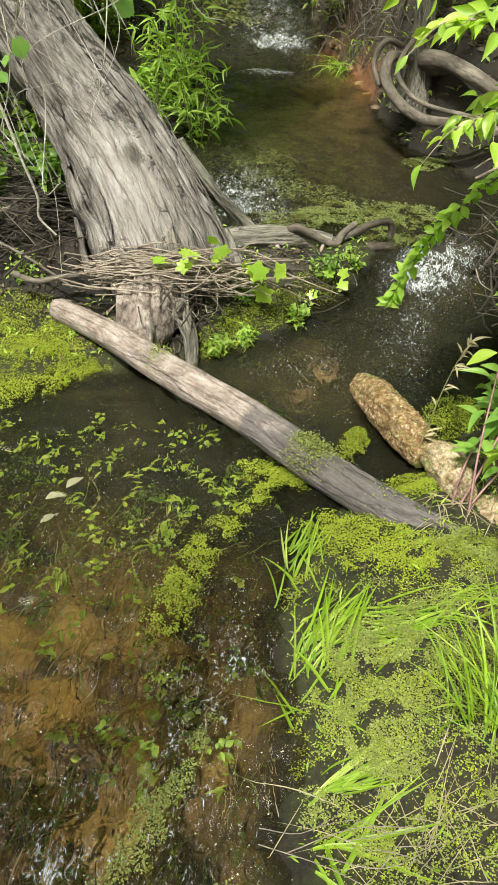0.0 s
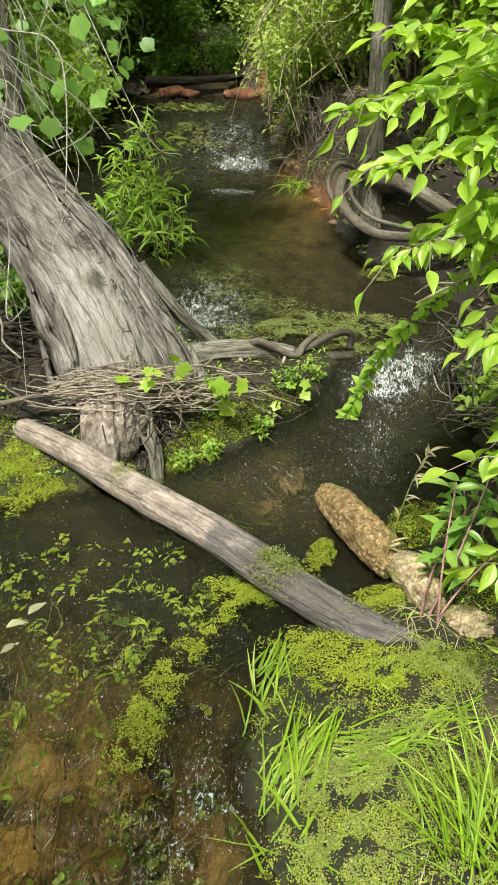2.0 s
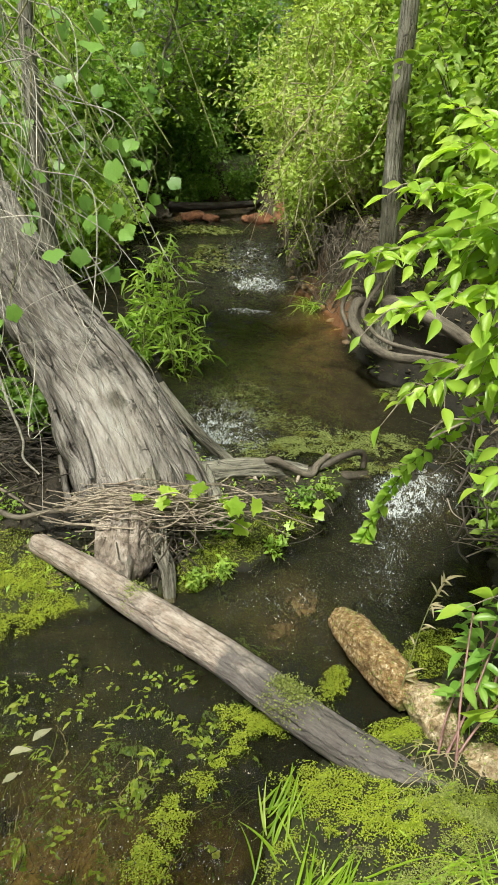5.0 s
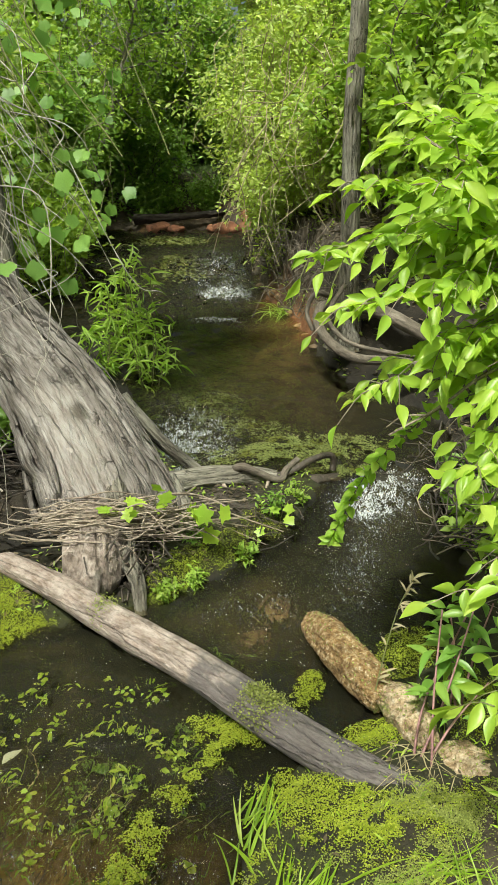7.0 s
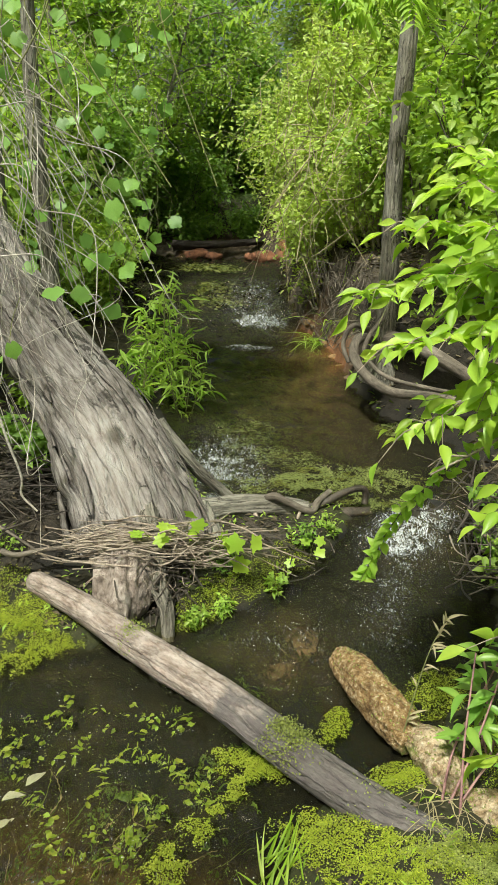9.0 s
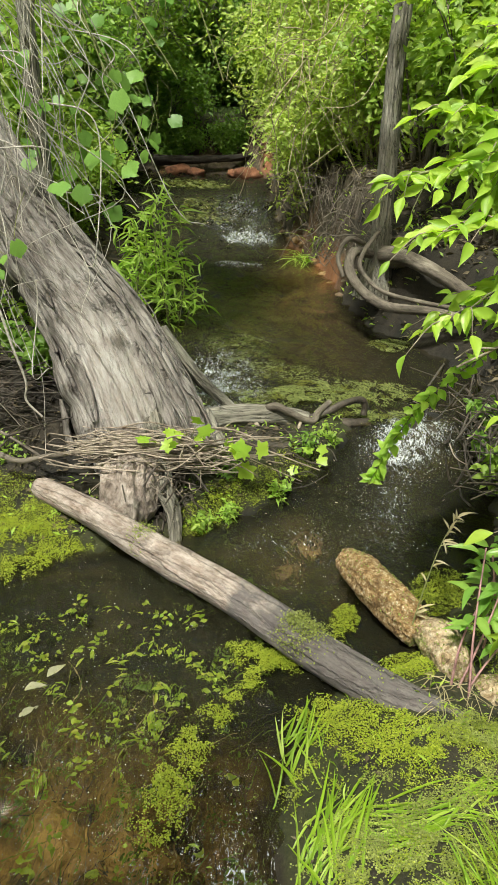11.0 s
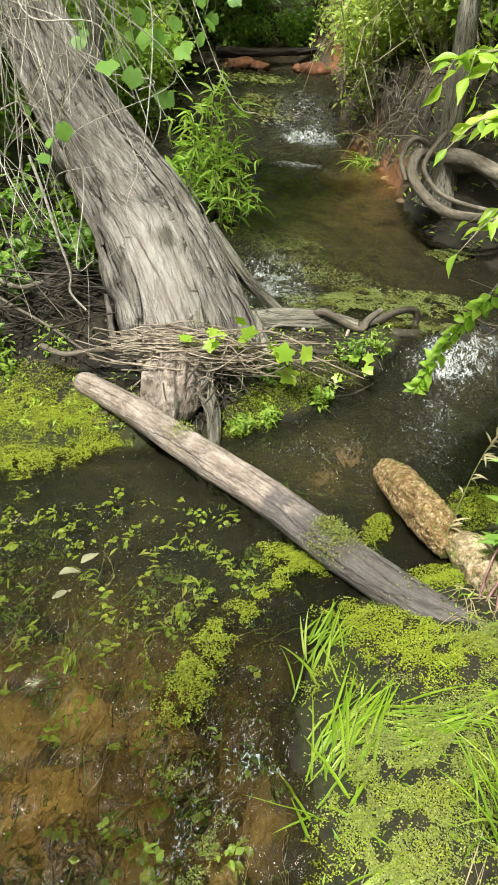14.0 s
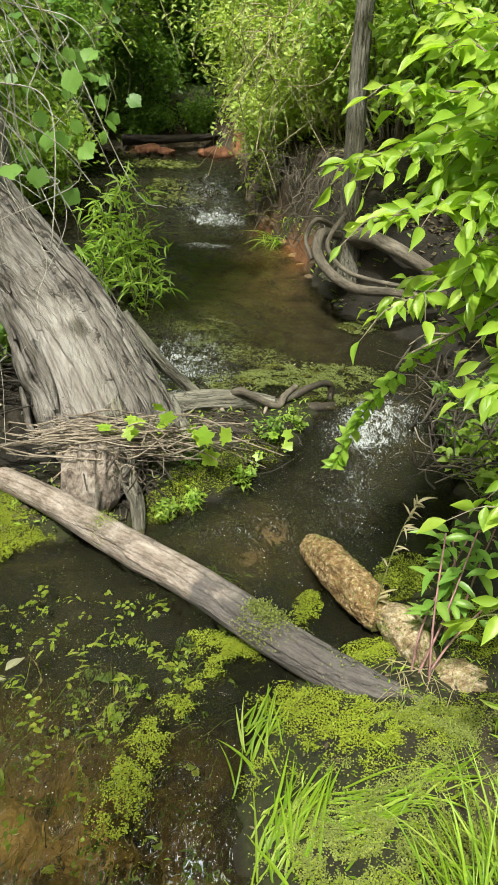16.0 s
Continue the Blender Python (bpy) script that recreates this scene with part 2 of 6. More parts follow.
def wood_material(name, stops, scale=9.0, stretch=(1, 1, 1), rough=0.85, bump=0.6, moss=None, fine=70.0, blotch=3.0, coords="Object", stain=None, cracks=0.0, streak=0.8, crack_scale=12.0, bare=None):
    m, t, p = material(name)
    grain = texture(t, scale, 10, 0.68, stretch, 0.5, coords)
    colour = ramp(t, grain, stops)
    colour = blend(t, streak, colour, ramp(t, texture(t, scale * 3.1, 6, 0.7, stretch, 0.3, coords), [(0.36, (0.45, 0.42, 0.4)), (0.5, (1, 1, 1))]), "MULTIPLY")
    colour = blend(t, 0.7, colour, ramp(t, texture(t, blotch, 6), [(0.36, (0.5, 0.47, 0.44)), (0.6, (1.0, 1.0, 1.0))]), "MULTIPLY")
    if cracks:
        edge, patch = plates(t, crack_scale, (1, 1, 0.1), coords), texture(t, crack_scale * 0.4, 3, 0.5, (1, 1, 0.4), 0, coords)
        split = ramp(t, edge, [(0.0, (0.06, 0.05, 0.045)), (0.022, (0.2, 0.18, 0.16)), (0.055, (1, 1, 1))])
        height_of_cracks = split
        open_ = ramp(t, patch, [(0.42, (0, 0, 0)), (0.58, (1, 1, 1))])
        colour = blend(t, cracks, colour, blend(t, open_, (1, 1, 1), split), "MULTIPLY")
    if bare:
        pale = ramp(t, texture(t, scale * 1.3, 8, 0.7, stretch, 0.4, coords), bare)
        pale = blend(t, 0.6, pale, ramp(t, texture(t, blotch * 1.7, 5), [(0.36, (0.62, 0.57, 0.52)), (0.58, (1, 1, 1))]), "MULTIPLY")
        skin = t.nodes.new("ShaderNodeAttribute")
        skin.attribute_name = "bare"
        colour = blend(t, skin.outputs["Fac"], colour, pale)
    if stain:
        at = t.nodes.new("ShaderNodeAttribute")
        at.attribute_name = "grain"
        xyz = t.nodes.new("ShaderNodeSeparateXYZ")
        t.links.new(at.outputs["Vector"], xyz.inputs[0])
        far = node(t, "ShaderNodeMapRange")
        for k, value in ((1, 0.98), (2, 1.2), (3, -0.3), (4, 0.22)):
            far.inputs[k].default_value = value
        t.links.new(xyz.outputs[2], far.inputs[0])
        add = t.nodes.new("ShaderNodeMath")
        t.links.new(far.outputs[0], add.inputs[0])
        t.links.new(texture(t, 7, 6), add.inputs[1])
        colour = blend(t, ramp(t, add.outputs[0], [(0.52, (0, 0, 0)), (0.66, (0.8, 0.8, 0.8))]), colour, blend(t, 0.12, stain, colour))
    if moss:
        colour = blend(t, ramp(t, texture(t, 6.5, 8), [(moss, (0, 0, 0)), (moss + 0.07, (1, 1, 1))]), colour, ramp(t, texture(t, 90, 3), [(0.3, (0.06, 0.08, 0.01)), (0.7, (0.24, 0.28, 0.05))]))
    t.links.new(colour, p.inputs["Base Color"])
    p.inputs["Roughness"].default_value = rough
    add = t.nodes.new("ShaderNodeMath")
    t.links.new(blend(t, 0.5, grain, height_of_cracks) if cracks else grain, add.inputs[0])
    t.links.new(texture(t, fine, 5, 0.6, stretch, 0, coords), add.inputs[1])
    relief(t, p, add.outputs[0], bump, 0.012)
    return m


WEATHERED = wood_material("weathered_wood", [(0.28, (0.07, 0.054, 0.046)), (0.4, (0.2, 0.17, 0.155)), (0.52, (0.33, 0.298, 0.28)), (0.75, (0.47, 0.43, 0.41))], 42, (1, 1, 0.16), bump=1.0, coords="grain", fine=150, blotch=6.0, cracks=0.85, streak=0.7, crack_scale=22.0, bare=[(0.3, (0.17, 0.138, 0.122)), (0.42, (0.34, 0.3, 0.278)), (0.55, (0.43, 0.395, 0.375)), (0.72, (0.52, 0.49, 0.475))])
LOGWOOD = wood_material("barkless_log", [(0.28, (0.13, 0.088, 0.068)), (0.4, (0.28, 0.215, 0.18)), (0.52, (0.38, 0.315, 0.28)), (0.75, (0.5, 0.43, 0.39))], 50, (1, 1, 0.3), bump=0.9, blotch=13.0, coords="grain", fine=120, stain=(0.06, 0.057, 0.065), cracks=0.5, streak=0.6, crack_scale=22.0)
BUTT = wood_material("stump_wood", [(0.3, (0.07, 0.052, 0.04)), (0.45, (0.24, 0.19, 0.16)), (0.58, (0.4, 0.34, 0.3)), (0.75, (0.54, 0.48, 0.44))], 24, (1, 1, 0.55), bump=1.0, blotch=11.0, fine=80, streak=0.6)
ROTTEN = wood_material("rotten_wood", [(0.3, (0.07, 0.036, 0.012)), (0.45, (0.24, 0.135, 0.045)), (0.58, (0.44, 0.31, 0.16)), (0.68, (0.8, 0.7, 0.54))], 62, (1, 1, 1), bump=1.0, moss=0.55, blotch=20)
PALEROT = wood_material("pale_rotten_wood", [(0.3, (0.12, 0.07, 0.035)), (0.44, (0.36, 0.25, 0.14)), (0.56, (0.58, 0.46, 0.31)), (0.7, (0.78, 0.69, 0.55))], 40, (1, 1, 0.5), bump=1.0, moss=0.56, blotch=14)
SODDEN = wood_material("sodden_log", [(0.3, (0.012, 0.01, 0.008)), (0.6, (0.035, 0.027, 0.02)), (0.8, (0.07, 0.055, 0.04))], 16, bump=0.6, rough=0.95)
BARK = wood_material("grey_bark", [(0.3, (0.055, 0.05, 0.04)), (0.44, (0.2, 0.185, 0.15)), (0.68, (0.36, 0.335, 0.285))], 55, (1, 1, 0.1), bump=1.0, coords="grain", cracks=0.8, crack_scale=48.0)
# browns lowered to put the bank's shade into the roots' colour
ROOTBARK = wood_material("root_bark", [(0.3, (0.05, 0.04, 0.032)), (0.5, (0.15, 0.125, 0.1)), (0.75, (0.27, 0.235, 0.195))], 22, (1, 1, 0.3), bump=0.5, coords="grain")
TWIG = wood_material("dry_twig", [(0.3, (0.17, 0.13, 0.1)), (0.55, (0.36, 0.3, 0.24)), (0.8, (0.52, 0.46, 0.38))], 30, bump=0.3)
STRAW = wood_material("straw_stem", [(0.3, (0.24, 0.19, 0.11)), (0.55, (0.42, 0.36, 0.22)), (0.8, (0.55, 0.49, 0.34))], 30, bump=0.3)
PALEVINE = wood_material("pale_vine", [(0.3, (0.3, 0.27, 0.23)), (0.5, (0.5, 0.46, 0.41)), (0.8, (0.64, 0.61, 0.56))], 40, bump=0.3)
STEM = wood_material("green_stem", [(0.3, (0.1, 0.12, 0.04)), (0.6, (0.22, 0.22, 0.08)), (0.8, (0.32, 0.27, 0.14))], 20, bump=0.2, rough=0.6)
PINK = wood_material("pink_stem", [(0.3, (0.2, 0.1, 0.1)), (0.6, (0.36, 0.19, 0.19)), (0.8, (0.42, 0.31, 0.25))], 12, bump=0.15, rough=0.5)
DARKWOOD = wood_material("wet_shade_wood", [(0.3, (0.02, 0.016, 0.012)), (0.55, (0.07, 0.055, 0.042)), (0.8, (0.16, 0.125, 0.095))], 16, bump=0.6, rough=0.5)

BRIGHT = leaf_material("young_leaf", (0.2, 0.39, 0.035), (0.48, 0.67, 0.08), 0.47, 0.36, yellow=(0.6, 0.72, 0.14))
HERB = leaf_material("herb_leaf", (0.11, 0.26, 0.045), (0.26, 0.46, 0.08), 0.38, 0.35, yellow=(0.36, 0.52, 0.1))
BRIGHT_ONE = leaf_material("young_leaf_single", (0.2, 0.39, 0.035), (0.48, 0.67, 0.08), 0.47, 0.36, single=True, yellow=(0.6, 0.72, 0.14))
MIDLEAF = leaf_material("shrub_leaf", (0.19, 0.33, 0.045), (0.38, 0.53, 0.09), 0.5, 0.45, yellow=(0.56, 0.64, 0.18))
PALELEAF = leaf_material("pale_bush_leaf", (0.32, 0.44, 0.08), (0.54, 0.66, 0.17), 0.48, 0.45, yellow=(0.68, 0.71, 0.3))
# darker shrub leaf: shade of the far hollow and bank put into its colour
DARKLEAF = leaf_material("painted_shade_leaf", (0.12, 0.24, 0.04), (0.26, 0.42, 0.075), 0.46, 0.45, yellow=(0.38, 0.52, 0.12))
WILLOW = leaf_material("willow_leaf", (0.27, 0.46, 0.065), (0.48, 0.66, 0.13), 0.5, 0.45)
GRASS = leaf_material("grass_blade", (0.1, 0.23, 0.016), (0.37, 0.54, 0.04), 0.42, 0.36, yellow=(0.68, 0.74, 0.24))
DRYGRASS = leaf_material("dry_grass", (0.3, 0.25, 0.14), (0.5, 0.43, 0.27), 0.25, 0.7)
DUCK = leaf_material("duckweed", (0.16, 0.22, 0.014), (0.37, 0.44, 0.03), 0.25, 0.5, scale=11, yellow=(0.54, 0.58, 0.09))
DUCKPALE = leaf_material("pale_duckweed", (0.12, 0.15, 0.03), (0.3, 0.34, 0.08), 0.22, 0.55, scale=11, yellow=(0.48, 0.52, 0.15))
ALGAE = leaf_material("algae", (0.07, 0.09, 0.02), (0.2, 0.23, 0.06), 0.2, 0.6, scale=9, yellow=(0.32, 0.35, 0.11))
# light put into the greens, since the shrub above shades this spray
SPRAYLEAF = leaf_material("spray_leaf", (0.34, 0.56, 0.06), (0.52, 0.74, 0.12), 0.55, 0.38, single=True, yellow=(0.58, 0.74, 0.14))
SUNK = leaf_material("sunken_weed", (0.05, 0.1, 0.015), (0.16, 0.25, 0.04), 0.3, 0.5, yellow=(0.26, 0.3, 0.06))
WEED = leaf_material("water_weed", (0.16, 0.3, 0.03), (0.4, 0.54, 0.08), 0.35, 0.4, yellow=(0.5, 0.52, 0.12))


def ground_material():
    m, t, p = material("bank_soil")
    soil = ramp(t, texture(t, 5, 10, 0.65), [(0.3, (0.02, 0.017, 0.012)), (0.5, (0.065, 0.052, 0.036)), (0.68, (0.125, 0.102, 0.072)), (0.85, (0.2, 0.17, 0.125))])
    litter = ramp(t, texture(t, 42, 6, 0.7, (1, 0.5, 1)), [(0.4, (0.55, 0.5, 0.45)), (0.62, (1.15, 1.1, 1.0))])
    soil = blend(t, 0.8, soil, litter, "MULTIPLY")
    at = t.nodes.new("ShaderNodeAttribute")
    at.attribute_name = "kind"
    split = t.nodes.new("ShaderNodeSeparateColor")
    t.links.new(at.outputs["Color"], split.inputs[0])
    moss = ramp(t, texture(t, 55, 6, 0.7), [(0.3, (0.05, 0.07, 0.012)), (0.55, (0.16, 0.19, 0.03)), (0.75, (0.3, 0.33, 0.07))])
    mossy = node(t, "ShaderNodeMath")
    mossy.operation = "MULTIPLY"
    t.links.new(split.outputs[0], mossy.inputs[0])
    t.links.new(ramp(t, texture(t, 9, 6), [(0.36, (0, 0, 0)), (0.5, (1, 1, 1))]), mossy.inputs[1])
    soil = blend(t, mossy.outputs[0], soil, moss)
    red = ramp(t, texture(t, 8, 8), [(0.3, (0.16, 0.06, 0.025)), (0.6, (0.36, 0.15, 0.06)), (0.8, (0.44, 0.24, 0.12))])
    soil = blend(t, split.outputs[1], soil, red)
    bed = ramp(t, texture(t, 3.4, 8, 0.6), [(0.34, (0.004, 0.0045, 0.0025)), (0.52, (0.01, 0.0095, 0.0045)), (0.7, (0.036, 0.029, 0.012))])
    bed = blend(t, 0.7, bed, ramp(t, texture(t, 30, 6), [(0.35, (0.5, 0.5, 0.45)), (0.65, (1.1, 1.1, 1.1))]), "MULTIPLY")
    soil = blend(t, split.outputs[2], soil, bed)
    ochre = ramp(t, texture(t, 7, 8, 0.6), [(0.34, (0.06, 0.045, 0.02)), (0.5, (0.38, 0.24, 0.09)), (0.68, (0.72, 0.48, 0.2))])
    sandy = t.nodes.new("ShaderNodeAttribute")
    sandy.attribute_name = "sandy"
    soil = blend(t, sandy.outputs["Fac"], soil, ochre)
    # wet mud by the water, plus shade under the leaning trunk, darkens the soil colour
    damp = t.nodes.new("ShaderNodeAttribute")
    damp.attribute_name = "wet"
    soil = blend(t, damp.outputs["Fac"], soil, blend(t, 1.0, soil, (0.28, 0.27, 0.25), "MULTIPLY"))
    t.links.new(soil, p.inputs["Base Color"])
    p.inputs["Roughness"].default_value = 0.85
    wild = t.nodes.new("ShaderNodeAttribute")
    wild.attribute_name = "wild"
    turf = ramp(t, texture(t, 18, 8, 0.7), [(0.3, (0.03, 0.05, 0.012)), (0.55, (0.09, 0.14, 0.03)), (0.8, (0.17, 0.22, 0.06))])
    t.links.new(blend(t, wild.outputs["Fac"], soil, turf), p.inputs["Base Color"])
    relief(t, p, texture(t, 60, 8, 0.7), 0.7, 0.02)
    return m


def water_material():
    m, t, p = material("stream_water")
    p.inputs["Base Color"].default_value = (0.48, 0.43, 0.23, 1)
    p.inputs["Transmission Weight"].default_value = 1.0
    p.inputs["IOR"].default_value = 1.37
    p.inputs["Specular IOR Level"].default_value = 0.72
    p.inputs["Roughness"].default_value = 0.03
    swell = node(t, "ShaderNodeMath")
    swell.operation = "MULTIPLY_ADD"
    t.links.new(texture(t, 40, 1.5, 0.4, (1, 0.5, 1), 0.8), swell.inputs[0])
    swell.inputs[1].default_value = 0.35
    t.links.new(texture(t, 15, 1.5, 0.45, (1, 0.55, 1), 0.8), swell.inputs[2])
    # the riffles are rougher than the still pools
    lively = t.nodes.new("ShaderNodeAttribute")
    lively.attribute_name = "chop"
    high = node(t, "ShaderNodeMath")
    high.operation = "MULTIPLY"
    t.links.new(swell.outputs[0], high.inputs[0])
    t.links.new(lively.outputs["Fac"], high.inputs[1])
    relief(t, p, high.outputs[0], 1.0, 0.045)
    at = t.nodes.new("ShaderNodeAttribute")
    at.attribute_name = "froth_glints"
    # white of the foam, also used for sky glints painted on the riffles
    foam = node(t, "ShaderNodeBsdfPrincipled", Roughness=0.35)
    foam.inputs["Base Color"].default_value = (0.8, 0.84, 0.86, 1)
    streak = texture(t, 60, 8, 0.8, (1.0, 0.4, 1), 1.5)
    mask = node(t, "ShaderNodeMath")
    mask.operation = "ADD"
    t.links.new(at.outputs["Fac"], mask.inputs[0])
    torn = node(t, "ShaderNodeMath")
    torn.operation = "MULTIPLY_ADD"
    t.links.new(streak, torn.inputs[0])
    torn.inputs[1].default_value, torn.inputs[2].default_value = 2.4, -0.7
    t.links.new(torn.outputs[0], mask.inputs[1])
    mix = t.nodes.new("ShaderNodeMixShader")
    t.links.new(ramp(t, mask.outputs[0], [(0.86, (0, 0, 0)), (1.12, (0.52, 0.52, 0.52))]), mix.inputs[0])
    t.links.new(p.outputs[0], mix.inputs[1])
    t.links.new(foam.outputs[0], mix.inputs[2])
    t.links.new(mix.outputs[0], t.nodes["Material Output"].inputs[0])
    return m


SOIL, WATER = ground_material(), water_material()

# ---------- the lie of the land ----------
LOWER = [(-9.0, -6.0), (-5.0, -2.6), (-2.6, -0.6), (-1.2, 0.2), (-0.3, 0.4), (0.1, 0.55), (0.17, 0.8), (0.2, 1.0), (0.22, 1.22), (0.14, 1.5), (0.27, 1.85), (0.42, 2.0), (0.6, 2.12), (0.78, 2.3),
         (0.98, 2.6), (1.2, 3.1), (1.3, 3.7), (1.25, 4.05), (0.9, 3.95), (0.6, 3.72), (0.42, 3.38), (0.19, 3.12), (-0.15, 2.83), (-0.42, 2.75), (-0.62, 2.66), (-1.0, 2.58), (-1.7, 2.42), (-2.6, 1.9), (-4.6, 0.4), (-7.0, -1.9), (-11.0, -5.0)]
UPPER = [(-0.1, 3.72), (0.5, 3.8), (0.62, 3.68), (0.95, 3.85), (1.3, 3.95), (1.45, 4.5), (1.2, 5.05), (0.96, 5.4), (0.87, 5.85), (0.76, 7.1), (0.53, 8.0), (0.42, 8.6), (0.32, 10.0), (0.42, 12.6), (-1.9, 12.6), (-1.6, 9.0), (-1.0, 7.4), (-0.7, 6.0), (-0.5, 4.8)]


def dam_line(x):
    return np.interp(x, (-5, -0.6, -0.2, 0.2, 0.45, 0.7, 1.1, 1.4), (3.9, 3.3, 3.1, 3.25, 3.5, 3.75, 3.95, 4.0))


def water_level(x, y):
    step = smooth(-0.3, 0.05, y - dam_line(x))
    rapid = smooth(7.9, 9.2, y + 0.15 * x)
    return 0.12 * step + 0.13 * rapid


def land(x, y):
    x, y = np.asarray(x, float), np.asarray(y, float)
    x, y = x + 0.05 * (vnoise(x, y, 0.16, 3) - 0.5), y + 0.05 * (vnoise(x, y, 0.16, 5) - 0.5)
    s = np.maximum(inside_dist(x, y, LOWER), inside_dist(x, y, UPPER))
    out = np.maximum(-s, 0)
    right = smooth(0.1, 0.6, x - np.interp(y, (0, 3, 6, 8, 13), (0.1, 0.3, 0.3, 0.1, -0.3)))
    far_right = right * smooth(4.2, 5.4, y)
    cliff = smooth(5.9, 6.7, y) * (1 - smooth(9.2, 10.2, y))
    low_right = right * (1 - smooth(2.6, 4.4, y))
    rise = 0.05 * smooth(0, 0.08, out) + 0.14 * smooth(0.05, 1.2, out)
    rise = rise + far_right * ((1 - cliff) * (0.55 * smooth(0, 0.32, out) + 0.4 * smooth(0.3, 1.0, out)) + cliff * (0.16 * smooth(0, 0.06, out) + 0.66 * smooth(0.07, 0.2, out + 0.06 * (vnoise(x, y, 0.25, 7) - 0.5)) + 0.15 * smooth(0.3, 1.0, out))) + 0.25 * (1 - right) * smooth(0.3, 1.6, out) + low_right * 0.06 * smooth(0.2, 0.7, out)
    rise = rise + right * (1 - low_right) * (1 - far_right) * 0.3 * smooth(0, 0.5, out) + 0.35 * smooth(12.5, 14.0, y) + 0.05 * np.maximum(out - 1, 0)
    rise = np.minimum(rise, 1.6) + np.where(out > 0, 0.09 * (fbm(x, y, 0.5, 1) - 0.5) * smooth(0.05, 0.5, out) + (0.035 + 0.06 * low_right) * (fbm(x, y, 0.11, 4) - 0.5) * smooth(0.0, 0.1, out), 0)
    depth = 0.06 * smooth(0, 0.08, s) + 0.13 * smooth(0.05, 0.5, s) + 0.1 * (fbm(x, y, 0.35, 2) - 0.5) * smooth(0.05, 0.25, s)
    shallow = 1 - 0.75 * smooth(0.5, 0.9, x) * smooth(3.5, 3.75, y) * (1 - smooth(4.1, 4.5, y))
    return water_level(x, y) + np.where(s > 0, -depth * shallow, rise)


def top_of(x, y):
    return np.maximum(land(x, y), water_level(x, y))


def sheet(heap, xs, ys, height):
    x, y = np.meshgrid(xs, ys, indexing="ij")
    i, j = np.meshgrid(np.arange(len(xs) - 1), np.arange(len(ys) - 1), indexing="ij")
    a = i * len(ys) + j
    heap.add(np.stack([x, y, height(x, y)], -1), np.stack([a, a + len(ys), a + len(ys) + 1, a + 1], -1).reshape(-1, 4))
    return x.ravel(), y.ravel()


def spread(lo, hi, step, grow, end):
    """Even steps between lo and hi, then growing steps to +-end."""
    mid = list(np.arange(lo, hi, step))
    up, d = [], step
    v = hi
    while v < end:
        up.append(v)
        d *= grow
        v += d
    down, d, v = [], step, lo - step
    while v > -end:
        down.append(v)
        d *= grow
        v -= d
    return np.array(down[::-1] + mid + up + [end])


gx, gy = spread(-1.6, 1.6, 0.024, 1.12, 400.0), spread(0.3, 5.6, 0.026, 1.05, 400.0)
heap = Heap()
X, Y = sheet(heap, gx, gy, land)
ground_mesh = heap.mesh("ground")
s = np.maximum(inside_dist(X, Y, LOWER), inside_dist(X, Y, UPPER))
red = 0.16 * np.exp(-(((X - 0.75) / 0.4) ** 2) - ((Y - 5.6) / 1.3) ** 2) * smooth(0.0, 0.06, s) + smooth(0.3, -0.06, s) * smooth(-0.12, 0.0, s) * smooth(6.2, 6.8, Y) * (1 - smooth(7.9, 8.4, Y)) * (X > -0.2) * 0.9 * smooth(0.36, 0.56, fbm(X, Y, 0.3, 11)) + smooth(12.3, 12.5, Y) * (1 - smooth(12.8, 13.1, Y)) * smooth(0.4, 0.55, fbm(X, Y, 0.5, 8))
mossy = smooth(-0.5, -0.1, s) * (1 - smooth(3.6, 4.2, Y)) * np.where((X > 0.1) & (Y < 2.4), 0.55, 0.6)
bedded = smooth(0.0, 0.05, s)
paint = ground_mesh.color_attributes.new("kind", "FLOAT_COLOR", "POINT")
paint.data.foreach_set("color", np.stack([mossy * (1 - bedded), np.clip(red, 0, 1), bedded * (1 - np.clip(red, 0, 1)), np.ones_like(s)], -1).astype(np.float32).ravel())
sandy = np.maximum(np.exp(-(((X + 0.5) / 0.33) ** 2) - ((Y - 1.25) / 0.45) ** 2), (0.4 + 0.6 * smooth(0.42, 0.58, fbm(X, Y, 0.26, 31))) * smooth(1.9, 1.4, Y) * (0.5 + 0.5 * smooth(0.0, -0.35, X))) * bedded + 0.2 * np.exp(-(((X - 0.5) / 0.25) ** 2) - ((Y - 6.8) / 1.0) ** 2) * bedded + 0.04 * np.exp(-(((X - 0.3) / 0.55) ** 2) - ((Y - 5.6) / 1.6) ** 2) * bedded + 0.06 * np.exp(-(((X - 0.3) / 0.2) ** 2) - ((Y - 2.8) / 0.2) ** 2) * bedded
ground_mesh.attributes.new("sandy", "FLOAT", "POINT").data.foreach_set("value", np.clip(sandy * (0.25 + 0.75 * smooth(-2.4, -1.3, X)), 0, 1).astype(np.float32))
# reaches further back where X < 0, to paint in the shade under the trunk
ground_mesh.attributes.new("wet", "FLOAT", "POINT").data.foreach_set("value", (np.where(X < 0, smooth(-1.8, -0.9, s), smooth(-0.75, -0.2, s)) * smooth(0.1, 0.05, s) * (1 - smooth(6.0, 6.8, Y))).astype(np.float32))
ground_mesh.attributes.new("wild", "FLOAT", "POINT").data.foreach_set("value", (smooth(-1.0, -2.2, s) * (1 - 0.8 * np.exp(-((X - 1) / 2.0) ** 2 - ((Y - 7) / 4.0) ** 2))).astype(np.float32))
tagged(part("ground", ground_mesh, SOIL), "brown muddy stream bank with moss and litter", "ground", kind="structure")

